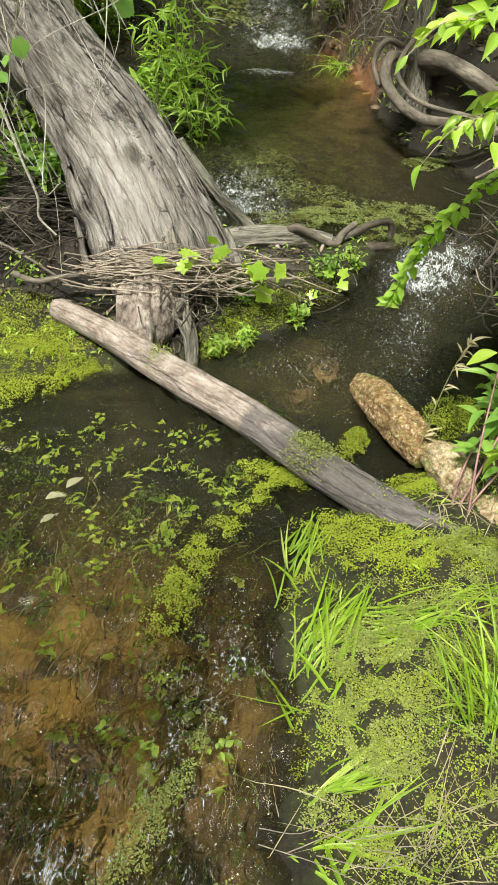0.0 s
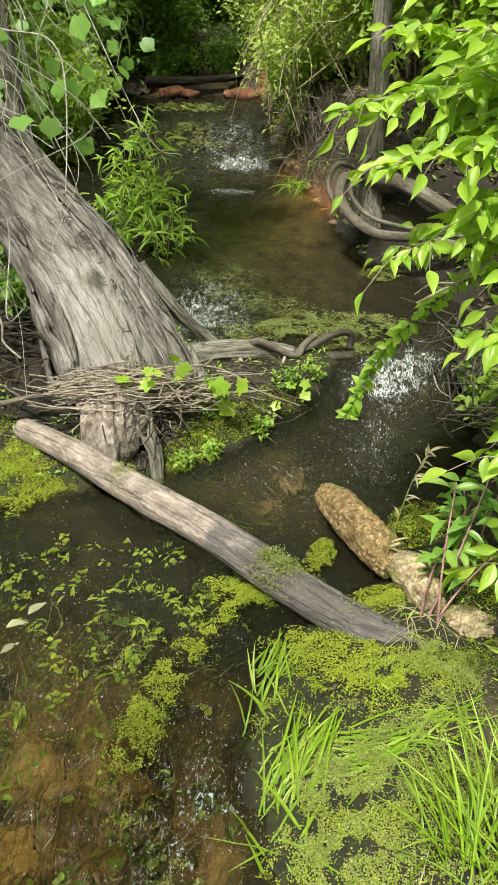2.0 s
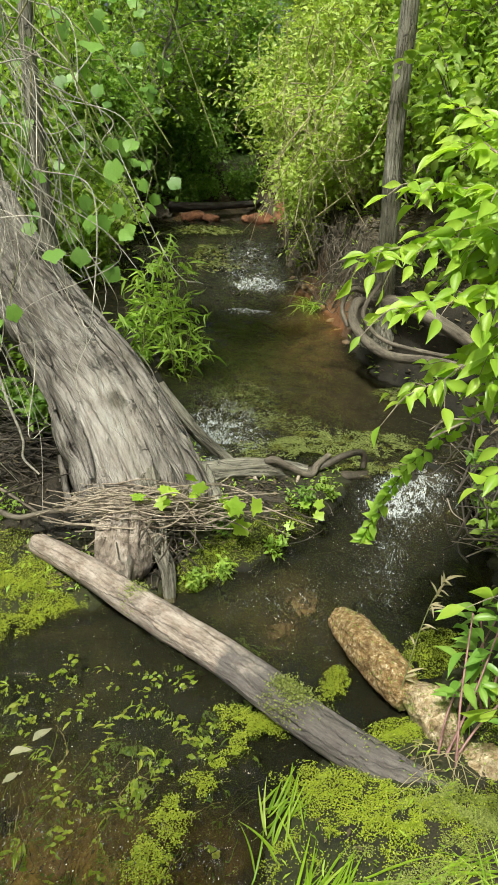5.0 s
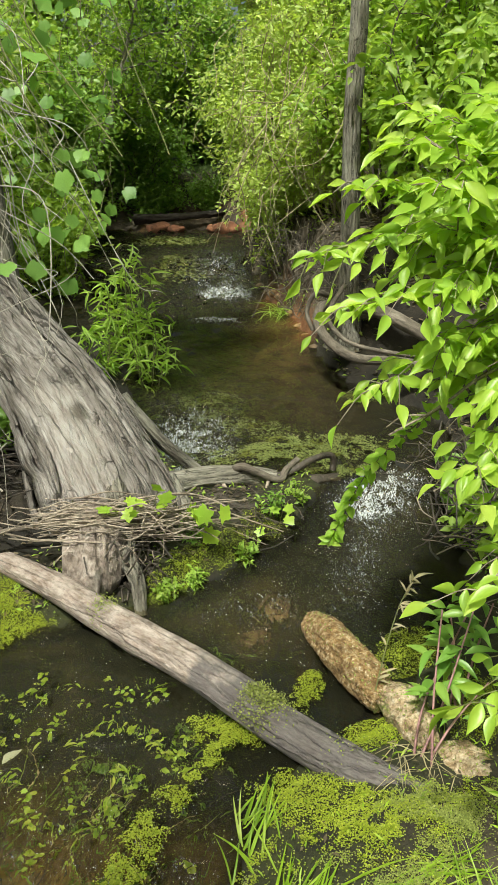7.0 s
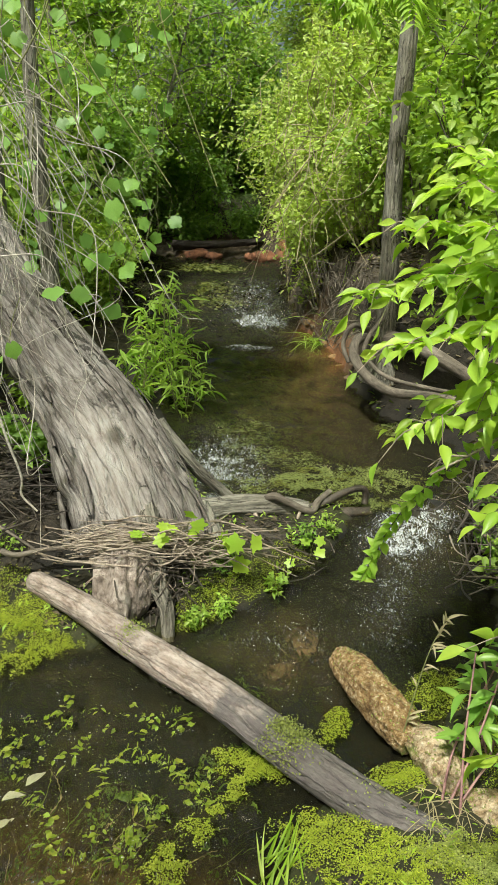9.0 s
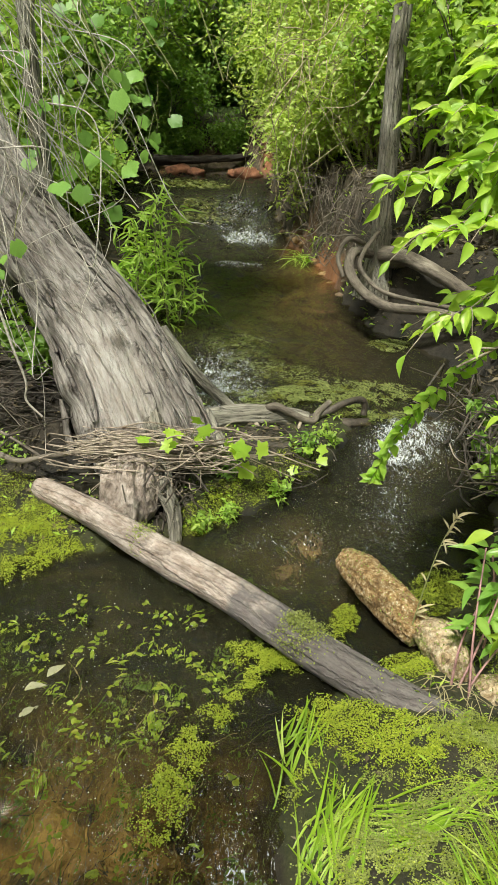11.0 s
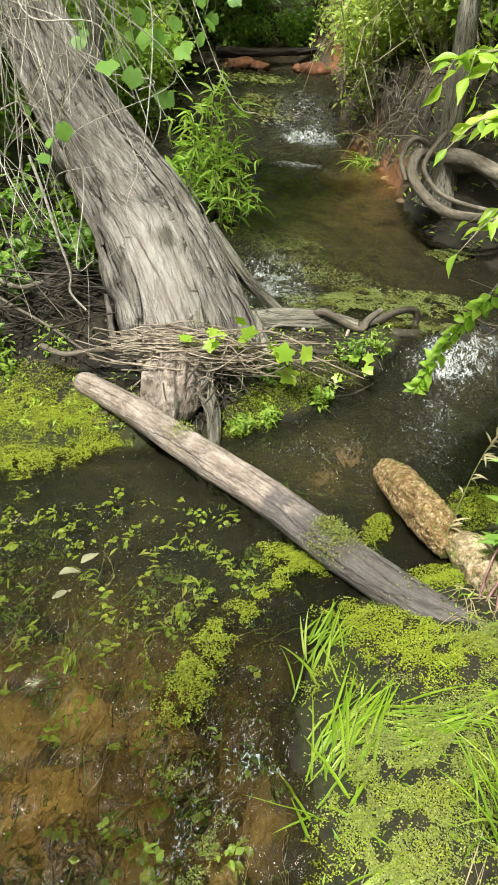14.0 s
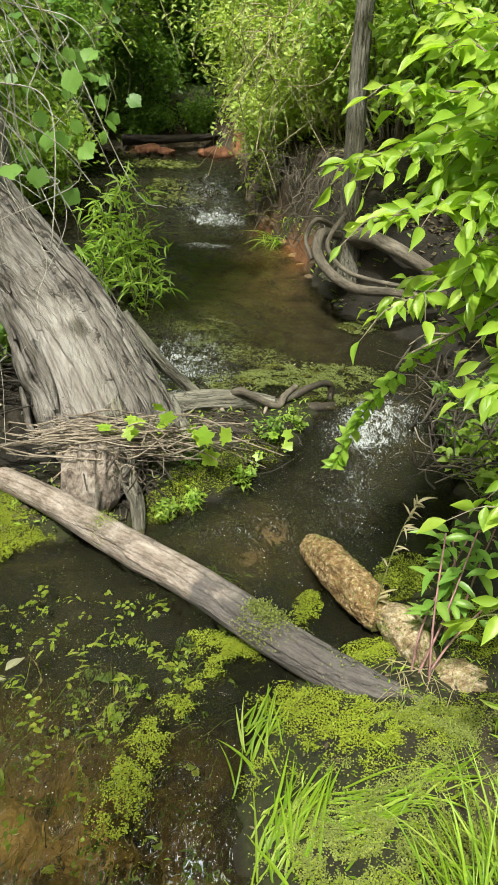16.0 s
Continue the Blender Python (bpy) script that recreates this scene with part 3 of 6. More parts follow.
# water: one sheet with a step at the little dam and another at the rapids
waves = [(rng.normal(0, 1, 2), rng.uniform(0.05, 0.24), rng.uniform(0, 6.28)) for _ in range(26)]


def water_height(x, y):
    z = water_level(x, y)
    fall = np.exp(-(((x - 0.95) / 0.3) ** 2) - ((y - dam_line(x) + 0.15) / 0.3) ** 2)
    rapid = smooth(7.0, 8.2, y) * (1 - smooth(9.3, 10.5, y))
    amp = 0.0011 + 0.006 * fall + 0.003 * rapid + 0.0026 * (1 - smooth(1.0, 1.9, y)) + 0.0008 * smooth(3.6, 4.2, y) + 0.004 * np.exp(-(((x + 0.15) / 0.3) ** 2) - ((y - 4.5) / 0.6) ** 2) + 0.002 * smooth(8.3, 9.0, y)
    ripple = sum(np.sin((d[0] * x + d[1] * y) / np.linalg.norm(d) * 2 * np.pi / size + ph) * size / 0.15 for d, size, ph in waves)
    z = z + amp * ripple * (0.4 + 1.2 * vnoise(x, y, 0.3, 6))
    ridge = 0.03 * np.exp(-(((y - 8.25 + 0.1 * x) / 0.09) ** 2)) * (x > -0.8) + 0.022 * np.exp(-(((y - 7.2) / 0.07) ** 2)) * np.exp(-((x / 0.35) ** 2))
    return z + ridge + 0.04 * fall * (fbm(x, y, 0.07, 9) - 0.4)


heap = Heap()
wx = np.concatenate([np.arange(-10, -1.5, 0.09), np.arange(-1.5, 1.7, 0.016)])
wy = np.concatenate([np.arange(-6, 0.3, 0.09), np.arange(0.3, 4.6, 0.016), np.arange(4.6, 12.9, 0.035)])
X, Y = sheet(heap, wx, wy, water_height)
water_mesh = heap.mesh("water")
fall = np.exp(-(((X - 0.93) / 0.28) ** 2) - ((Y - dam_line(X) + 0.14) / 0.2) ** 2) + 0.58 * np.exp(-(((X - 0.82 + 0.25 * (3.5 - Y)) / 0.12) ** 2) - ((Y - 3.25) / 0.45) ** 2)
rapid = 0.75 * np.exp(-(((Y - 8.25 + 0.1 * X) / 0.2) ** 2)) * np.exp(-(((X - 0.04) / 0.32) ** 2)) + 0.75 * np.exp(-(((Y - 7.2) / 0.1) ** 2)) * np.exp(-((X / 0.28) ** 2)) + 0.32 * smooth(8.3, 8.6, Y) * (1 - smooth(10.2, 11.4, Y)) * np.exp(-(((X + 0.05) / 0.5) ** 2))
# white streaks put on the riffles in place of bright sky reflections
sky_glints = 0.42 * np.exp(-(((X + 0.1) / 0.32) ** 2) - ((Y - 4.35) / 0.6) ** 2) + 0.22 * np.exp(-((X / 0.25) ** 2) - ((Y - 1.3) / 0.4) ** 2) + 0.26 * np.exp(-(((X + 0.4) / 0.6) ** 2) - ((Y - 0.7) / 0.3) ** 2) + 0.2 * np.exp(-(((X - 0.25) / 0.4) ** 2) - ((Y - 2.8) / 0.25) ** 2) + 0.12 * np.exp(-(((X + 0.6) / 0.5) ** 2) - ((Y - 1.6) / 0.6) ** 2)
froth_glints = water_mesh.attributes.new("froth_glints", "FLOAT", "POINT")
froth_glints.data.foreach_set("value", np.clip((0.48 * fall + 0.85 * rapid + sky_glints) * (0.2 + 1.3 * fbm(X, Y, 0.08, 21)), 0, 0.39).astype(np.float32))
def bump_at(x0, y0, wide, long):
    return np.exp(-(((X - x0) / wide) ** 2) - ((Y - y0) / long) ** 2)


chop = 0.3 + 0.35 * smooth(0.4, 0.62, fbm(X, Y, 0.35, 41)) + 1.3 * bump_at(0.95, 3.6, 0.35, 0.4) + 1.1 * bump_at(0.6, 3.0, 0.25, 0.4) + 0.6 * bump_at(0.2, 2.8, 0.35, 0.3)
chop = chop + 1.2 * bump_at(0.0, 1.35, 0.28, 0.45) + 1.0 * bump_at(-0.4, 0.75, 0.6, 0.35) + 1.8 * bump_at(-0.15, 4.4, 0.32, 0.6) + 1.1 * smooth(6.7, 7.2, Y) * (1 - smooth(10.4, 11.5, Y)) - 0.25 * bump_at(0.55, 5.5, 0.45, 0.9)
water_mesh.attributes.new("chop", "FLOAT", "POINT").data.foreach_set("value", np.clip(chop, 0.08, 2.2).astype(np.float32))
water = tagged(part("water", water_mesh, WATER), "shallow clear brown stream water rippling over a low dam", "stream", kind="structure")
water.visible_shadow = False

# ---------- wood in the stream ----------
def ridges(seed, count, depth, long=3.0):
    def rough(u, v):
        uu, vv = np.broadcast_arrays(u, v)
        c, s = np.cos(vv), np.sin(vv)
        a = fbm(c * count + uu * long, s * count + 7 * seed, 1.0, seed)
        b = vnoise(c * count * 2.7 + uu * long * 2, s * count * 2.7, 1.0, seed + 1)
        w = vnoise(c * 1.3 + uu * 4, s * 1.3, 1.0, seed + 2)
        return 1 + depth * (1.6 * (a - 0.5) + 0.9 * (b - 0.5)) + 0.5 * depth * (w - 0.5)
    return rough


def leaning_trunk():
    owner = thing("leaning_dead_tree", "weathered grey dead tree trunk leaning out of the bank", "tree", (-0.45, 3.35, 0.2))
    heap = Heap()
    rows = 330
    line = bend([(-0.43, 3.33, 0.08), (-0.485, 3.37, 0.323), (-0.62, 3.462, 0.639), (-0.748, 3.518, 0.828), (-0.893, 3.571, 1.004), (-1.025, 3.625, 1.184), (-1.186, 3.706, 1.454), (-1.6, 3.9, 2.1), (-2.2, 4.2, 3.1)], rows)
    u = np.linspace(0, 1, rows)
    radii = np.interp(u, (0, 0.125, 0.25, 0.375, 0.5, 0.625, 0.75, 1), (0.265, 0.255, 0.225, 0.19, 0.175, 0.157, 0.14, 0.11))
    way = np.r_[0, np.cumsum(np.linalg.norm(np.diff(line, axis=0), axis=1))]
    _, side, up = frames_along(line)
    front, right = np.array([0.15, -1.0, 0.35]), np.array([1.0, 0.1, 0.5])
    mid = np.arctan2(up[40] @ front, side[40] @ front)
    sign = np.sign(np.sin(np.arctan2(up[40] @ right, side[40] @ right) - mid))

    def bare(q, d):
        """1 on the barkless face low on the side that looks at the pool."""
        edge = 0.35 * (vnoise(q * 2, d * 4, 1.0, 8) - 0.5) + 0.2 * (vnoise(q * 9, d * 5, 1.0, 9) - 0.5)
        return smooth(-0.6, -0.5, q + edge) * (1 - smooth(0.52, 0.66, q + edge + 0.3 * d)) * (1 - smooth(0.62, 0.8, d + edge))

    def rough(a, v):
        aa, vv = np.broadcast_arrays(a, v)
        q = sign * (np.mod(vv - mid + np.pi, 2 * np.pi) - np.pi)
        d = np.interp(aa, u, way)
        skin = bare(q, d)
        k = 1 + 0.58 * np.exp(-d / 0.26) * np.exp(-(((q - 1.35) / 0.5) ** 2)) + 0.12 * np.exp(-d / 0.25) * np.exp(-(((q + 1.2) / 0.4) ** 2))
        k = k + 0.045 * np.exp(-d / 0.5) * np.cos(6 * q + 0.5)
        x = q + 0.35 * (fbm(q * 1.5, d * 2.2, 1.0, 3) - 0.5) + 0.12 * d
        # long plates of bark, split by forking cracks at three sizes
        for size, long, deep, thin in ((2.4, 0.9, 0.1, 0.05), (5.5, 2.0, 0.075, 0.08)):
            n = vnoise(x * size, d * long, 1.0, size)
            k = k - deep * np.exp(-(((n - 0.5) / thin) ** 2)) * (1 - 0.86 * skin)
            k = k + 0.2 * deep * (n - 0.5) * (1 - 0.7 * skin)
        fibre = fbm(x * 22, d * 3.0, 1.0, 17) - 0.5
        k = k + (0.035 - 0.025 * skin) * fibre + 0.03 * (1 - skin) * smooth(0.46, 0.5, vnoise(x * 3.3, d * 1.6, 1.0, 14)) - 0.03 * skin
        for at, slope, a0, a1, deep in ((-0.1, 0.55, 0.12, 0.62, 0.11), (0.12, 0.35, 0.02, 0.3, 0.06), (-0.33, 0.25, 0.0, 0.24, 0.05), (0.42, 0.5, 0.05, 0.5, 0.07)):
            split = at - slope * (d - 0.3) + 0.16 * (vnoise(d * 7, 0 * d, 1.0, at) - 0.5)
            k = k - deep * np.exp(-(((q - split) / 0.034) ** 2)) * smooth(a0, a0 + 0.08, d) * (1 - smooth(a1 - 0.1, a1, d))
        return k

    tube(heap, line, radii, 400, rough)
    trunk = put("trunk", heap, WEATHERED, owner)
    ring = sign * (np.mod(np.arange(400) / 400 * 2 * np.pi - mid + np.pi, 2 * np.pi) - np.pi)
    skin = np.zeros(len(trunk.data.vertices), np.float32)
    skin[:rows * 400] = bare(ring[None, :], way[:, None]).ravel()
    trunk.data.attributes.new("bare", "FLOAT", "POINT").data.foreach_set("value", skin)
    # loose plates and fibres of bark that stand off the wood; places: from, to (metres), angle from the front, half width, stand-off
    r = np.random.default_rng(12)
    strips = [(0.1, 0.66, -0.98, 0.058, 1.1), (0.26, 0.92, -0.66, 0.05, 1.08), (0.02, 0.4, -1.3, 0.045, 1.14), (0.6, 1.2, -0.95, 0.048, 1.1), (0.8, 1.35, -0.5, 0.04, 1.06), (0.05, 0.5, 0.62, 0.014, 1.05), (0.0, 0.42, 0.72, 0.012, 1.08), (0.1, 0.75, 0.85, 0.016, 1.04), (0.0, 0.3, -1.5, 0.02, 1.25)]
    strips += [(a, a + r.uniform(0.15, 0.5), r.uniform(0.7, 1.5), r.uniform(0.006, 0.014), r.uniform(1.02, 1.07)) for a in r.uniform(0.0, 1.2, 14)]
    strips += [(a, a + r.uniform(0.12, 0.4), r.uniform(-1.3, 0.5), r.uniform(0.008, 0.022), r.uniform(1.0, 1.04)) for a in r.uniform(0.75, 1.9, 18)]
    for k, (lo, hi, q, w, off) in enumerate(strips):
        i0, i1 = int(np.searchsorted(way, lo)), int(np.searchsorted(way, hi))
        seg, rad = line[i0:i1:3], radii[i0:i1:3]
        turn = mid + sign * (q + 0.05 * np.sin(np.linspace(0, 5, len(seg)) + k))
        lie = rough(u[i0:i1:3], turn)
        flank = seg + (rad * lie * off)[:, None] * (np.cos(turn)[:, None] * side[i0:i1:3] + np.sin(turn)[:, None] * up[i0:i1:3])
        strip = Heap()
        wide = w * np.sin(np.linspace(0.25, 2.95, len(seg))) ** 0.6 * (1 + 0.5 * (vnoise(np.linspace(0, 6, len(seg)), 0.0, 1.0, k) - 0.5))

        def slab(a, b, v=mid + sign * q, k=k):
            flat = 1 / np.sqrt((np.cos(b - v) / 0.36) ** 2 + np.sin(b - v) ** 2)
            return flat * (1 + 0.7 * (vnoise(a * 9, np.sin(b - v) * 2, 1.0, k) - 0.5))

        tube(strip, flank, wide, 14, slab)
        part("bark_strip", strip, WEATHERED, trunk)
    # roots that run from its foot
    for k, (pts, thick) in enumerate((([(-0.36, 3.5, 0.66), (-0.22, 3.52, 0.47), (-0.1, 3.56, 0.33), (0.03, 3.6, 0.2)], (0.034, 0.022)), ([(-0.38, 3.25, 0.38), (-0.31, 3.02, 0.26), (-0.28, 2.9, 0.17), (-0.235, 2.84, 0.09), (-0.22, 2.77, -0.03)], (0.05, 0.022)), ([(-0.16, 3.38, 0.3), (-0.08, 3.3, 0.2), (-0.02, 3.2, 0.1), (0.02, 3.12, 0.02)], (0.045, 0.025)))):
        root = Heap()
        tube(root, bend(pts, 40), np.linspace(*thick, 40), 48, ridges(11 + k, 3.5, 0.32, 5))
        put("root", root, BARK, owner)
    # the rounded butt below the drift twigs
    butt = Heap()
    tube(butt, bend([(-0.43, 3.4, 0.2), (-0.43, 3.12, 0.22), (-0.425, 2.95, 0.18), (-0.42, 2.885, 0.1), (-0.415, 2.88, 0.02)], 80), np.interp(np.linspace(0, 1, 80), (0, 0.3, 0.55, 0.8, 0.93, 1), (0.1, 0.12, 0.13, 0.12, 0.09, 0.06)), 110, lambda a, b: ridges(21, 1.3, 0.18, 2)(a, b) * ridges(23, 3.5, 0.16, 4)(a, b) * ridges(25, 12, 0.06, 14)(a, b))
    put("butt", butt, BUTT, owner)
    return owner


leaning_trunk()


def fallen_log():
    owner = thing("fallen_log", "bare grey-brown log lying across the pool", "log", (0, 2.3, 0.08))
    heap = Heap()
    line = bend([(-0.83, 2.995, 0.105), (-0.56, 2.78, 0.115), (-0.28, 2.545, 0.105), (0.03, 2.31, 0.085), (0.3, 2.06, 0.065), (0.5, 1.885, 0.068), (0.62, 1.785, 0.092), (0.705, 1.715, 0.112)], 200)
    u = np.linspace(0, 1, 200)
    radii = np.interp(u, (0, 0.012, 0.25, 0.5, 0.7, 0.84, 0.93, 0.97, 1), (0.034, 0.046, 0.06, 0.068, 0.062, 0.048, 0.034, 0.03, 0.012))
    base = ridges(31, 5.0, 0.11, 9)

    def rough(a, v):
        aa, vv = np.broadcast_arrays(a, v)
        k = base(aa, vv)
        k = k - 0.09 * np.exp(-(((vv - 1.3 - 0.6 * (aa - 0.7)) / 0.06) ** 2)) * smooth(0.6, 0.64, aa) * (1 - smooth(0.72, 0.76, aa))
        for mid, a0, a1, deep in ((1.9, 0.5, 0.95, 0.1), (0.9, 0.62, 1.0, 0.12), (2.5, 0.3, 0.6, 0.07), (0.4, 0.45, 0.9, 0.08)):
            k = k - deep * np.exp(-(((vv - mid - 0.4 * (vnoise(aa * 12, 0 * aa, 1.0, mid) - 0.5)) / 0.05) ** 2)) * smooth(a0, a0 + 0.04, aa) * (1 - smooth(a1 - 0.04, a1, aa))
        return k + 0.03 * np.exp(-(((aa - 0.33) / 0.012) ** 2))

    tube(heap, line, radii, 72, rough)
    put("log_body", heap, LOGWOOD, owner)
    return line


log_line = fallen_log()


def stump(name, pts, radii, label, seed, mat=None):
    owner = thing(name, label, "log", pts[0])
    heap = Heap()
    coarse, fine = ridges(seed, 2.4, 0.16, 4), ridges(seed + 1, 14.0, 0.07, 30)
    line, width = bend(pts, 130), np.interp(np.linspace(0, 1, 130), np.linspace(0, 1, len(radii)), radii)
    tube(heap, line, width, 96, lambda a, b: coarse(a, b) * fine(a, b))
    put("log_body", heap, mat or ROTTEN, owner)
    r = np.random.default_rng(seed)
    n = 260
    i, v = r.integers(0, 130, n), r.uniform(0.2, 2.9, n)
    _, side, up = frames_along(line)
    out = np.cos(v)[:, None] * side[i] + np.sin(v)[:, None] * up[i]
    flecks = stamp(Heap(), DISC, line[i] + out * width[i][:, None] * 1.06, r.normal(0, 1, (n, 3)), out + r.normal(0, 0.4, (n, 3)), r.uniform(0.005, 0.01, n), 0.006)
    tagged(put("weed_fleck", flecks, DUCKPALE, owner), kind="stuff")
    return owner


stump("rotten_log", [(0.455, 2.62, 0.05), (0.52, 2.45, 0.075), (0.6, 2.28, 0.075), (0.66, 2.17, 0.06)], (0.045, 0.062, 0.069, 0.071, 0.072, 0.07, 0.062, 0.05), "short crumbling rotten log poking into the pool", 41)
stump("rotten_log", [(0.65, 2.2, 0.07), (0.71, 2.1, 0.085), (0.74, 2.0, 0.06), (0.75, 1.94, 0.02)], (0.035, 0.068, 0.06, 0.045, 0.03), "pale splintered rotten wood lump beside the pool", 43, PALEROT)
stump("rotten_log", [(0.79, 1.95, 0.04), (0.84, 1.88, 0.055), (0.91, 1.8, 0.06), (0.97, 1.73, 0.05)], (0.045, 0.07, 0.072, 0.066, 0.05), "pale sawn rotten log half sunk in weeds", 45, PALEROT)


def side_log():
    owner = thing("driftwood_log", "forked grey driftwood log lying along the dam", "log", (0.1, 3.6, 0.2))
    body = Heap()
    tube(body, bend([(-0.2, 3.5, 0.21), (0.0, 3.56, 0.215), (0.2, 3.62, 0.2), (0.36, 3.66, 0.16)], 70), np.linspace(0.06, 0.05, 70), 40, ridges(51, 2.5, 0.2, 6))
    put("log_body", body, BARK, owner)
    for name, pts, r, mat in (("branch", [(0.16, 3.6, 0.25), (0.2, 3.58, 0.27), (0.27, 3.58, 0.24), (0.38, 3.6, 0.19), (0.42, 3.66, 0.22), (0.48, 3.74, 0.24)], (0.022, 0.014), ROOTBARK),
                              ("branch", [(0.3, 3.62, 0.17), (0.45, 3.68, 0.2), (0.56, 3.75, 0.235), (0.645, 3.8, 0.235), (0.675, 3.81, 0.2), (0.67, 3.8, 0.15)], (0.02, 0.016), DARKWOOD),
                              ("branch", [(0.1, 3.55, 0.2), (0.16, 3.4, 0.12), (0.19, 3.3, 0.05)], (0.012, 0.008), TWIG),
                              ("branch", [(0.33, 3.6, 0.2), (0.27, 3.42, 0.08), (0.24, 3.36, 0.03)], (0.009, 0.005), TWIG),
                              ("branch", [(0.3, 3.7, 0.1), (0.5, 3.72, 0.12), (0.7, 3.8, 0.1)], (0.04, 0.03), DARKWOOD)):
        h = Heap()
        tube(h, bend(pts, 36), np.linspace(*r, 36), 14, ridges(55, 2, 0.25, 5))
        put(name, h, mat, owner)


side_log()


def twig_heap(name, label, count, area, length, radius, mat, lift=0.0, turn=0.0, wobble=0.35, seed=1, sag=0.02, fall=0.07):
    """Drifted twigs that lie in a heap; area: middle, half sizes."""
    r = np.random.default_rng(seed)
    heap = Heap()
    (cx, cy, cz), (hx, hy, hz) = area
    for _ in range(count):
        ln = r.uniform(*length)
        a = turn + r.normal(0, wobble)
        c = np.array([cx + r.normal(0, 0.45) * hx, cy + r.normal(0, 0.5) * hy, cz + r.uniform(0, 1) * hz])
        d = np.array([np.cos(a), np.sin(a), r.normal(0, fall)]) * ln / 2
        side = np.array([-d[1], d[0], r.normal(0, 0.05)]) * r.normal(0, 0.14)
        line = bend([c - d, c + side + (0, 0, r.normal(0, sag)), c + d], 9)
        line[:, 2] = np.maximum(line[:, 2], land(line[:, 0], line[:, 1]) + 0.004 + lift)
        tube(heap, line, np.linspace(1, 0.55, 9) * r.uniform(*radius), 5)
    ob = part(name, heap, mat)
    return tagged(ob, label, "twigs", kind="stuff")


twig_heap("drift_twigs", "grey dry twigs and stalks drifted against the trunk", 260, ((-0.4, 3.0, 0.25), (0.25, 0.12, 0.1)), (0.08, 0.36), (0.0015, 0.005), TWIG, seed=3, turn=0.02, wobble=0.2)
twig_heap("drift_twigs", "loose dry stalks hanging over the dam", 60, ((-0.15, 3.05, 0.2), (0.28, 0.12, 0.12)), (0.12, 0.4), (0.0018, 0.005), TWIG, seed=4, wobble=0.6)
twig_heap("root_tangle", "dark tangled roots and drift beside the trunk's butt", 90, ((-0.27, 2.95, 0.02), (0.13, 0.12, 0.2)), (0.06, 0.2), (0.002, 0.009), DARKWOOD, seed=13, turn=-1.2, wobble=0.9, sag=0.05)
twig_heap("drift_twigs", "thin stalks hanging down over the butt", 40, ((-0.36, 2.88, 0.12), (0.22, 0.05, 0.16)), (0.05, 0.16), (0.001, 0.0025), TWIG, seed=14, turn=-1.3, wobble=0.8, sag=0.03)
# dark wood puts the shade under the trunk into the twigs' colour
twig_heap("dead_twigs", "tangled dead twigs under the leaning trunk", 170, ((-1.05, 3.4, 0.2), (0.45, 0.35, 0.3)), (0.15, 0.6), (0.002, 0.006), DARKWOOD, seed=5, wobble=0.7)
twig_heap("dead_twigs", "dark litter of twigs along the dam", 120, ((0.12, 3.35, 0.06), (0.35, 0.2, 0.1)), (0.08, 0.3), (0.0015, 0.004), DARKWOOD, seed=6, wobble=1.2)
twig_heap("root_tangle", "dark roots and drift on the bank by the falls", 170, ((1.3, 3.45, 0.05), (0.22, 0.6, 0.22)), (0.1, 0.4), (0.002, 0.009), DARKWOOD, seed=17, turn=1.4, wobble=1.0, sag=0.06)
twig_heap("dead_twigs", "brown twigs and bits on the bank by the falls", 45, ((1.2, 3.0, 0.1), (0.25, 0.9, 0.2)), (0.08, 0.3), (0.0012, 0.004), TWIG, seed=7, wobble=1.5)
twig_heap("dead_twigs", "grey twigs and roots on the eroded bank", 90, ((1.0, 7.1, 0.3), (0.4, 1.3, 0.55)), (0.12, 0.5), (0.002, 0.006), ROOTBARK, seed=8, turn=1.9, wobble=1.3, sag=0.1)
twig_heap("dead_twigs", "thin grey roots hanging from the cut bank's lip", 110, ((0.72, 7.4, 0.35), (0.28, 1.1, 0.6)), (0.1, 0.45), (0.002, 0.005), ROOTBARK, seed=9, turn=1.2, wobble=1.2, sag=0.12, fall=0.5)
twig_heap("dead_twigs", "dry stalks lying on the muddy grass bank", 14, ((0.4, 0.82, 0.1), (0.25, 0.12, 0.04)), (0.1, 0.3), (0.0006, 0.0014), TWIG, seed=10, turn=0.6, wobble=0.5)


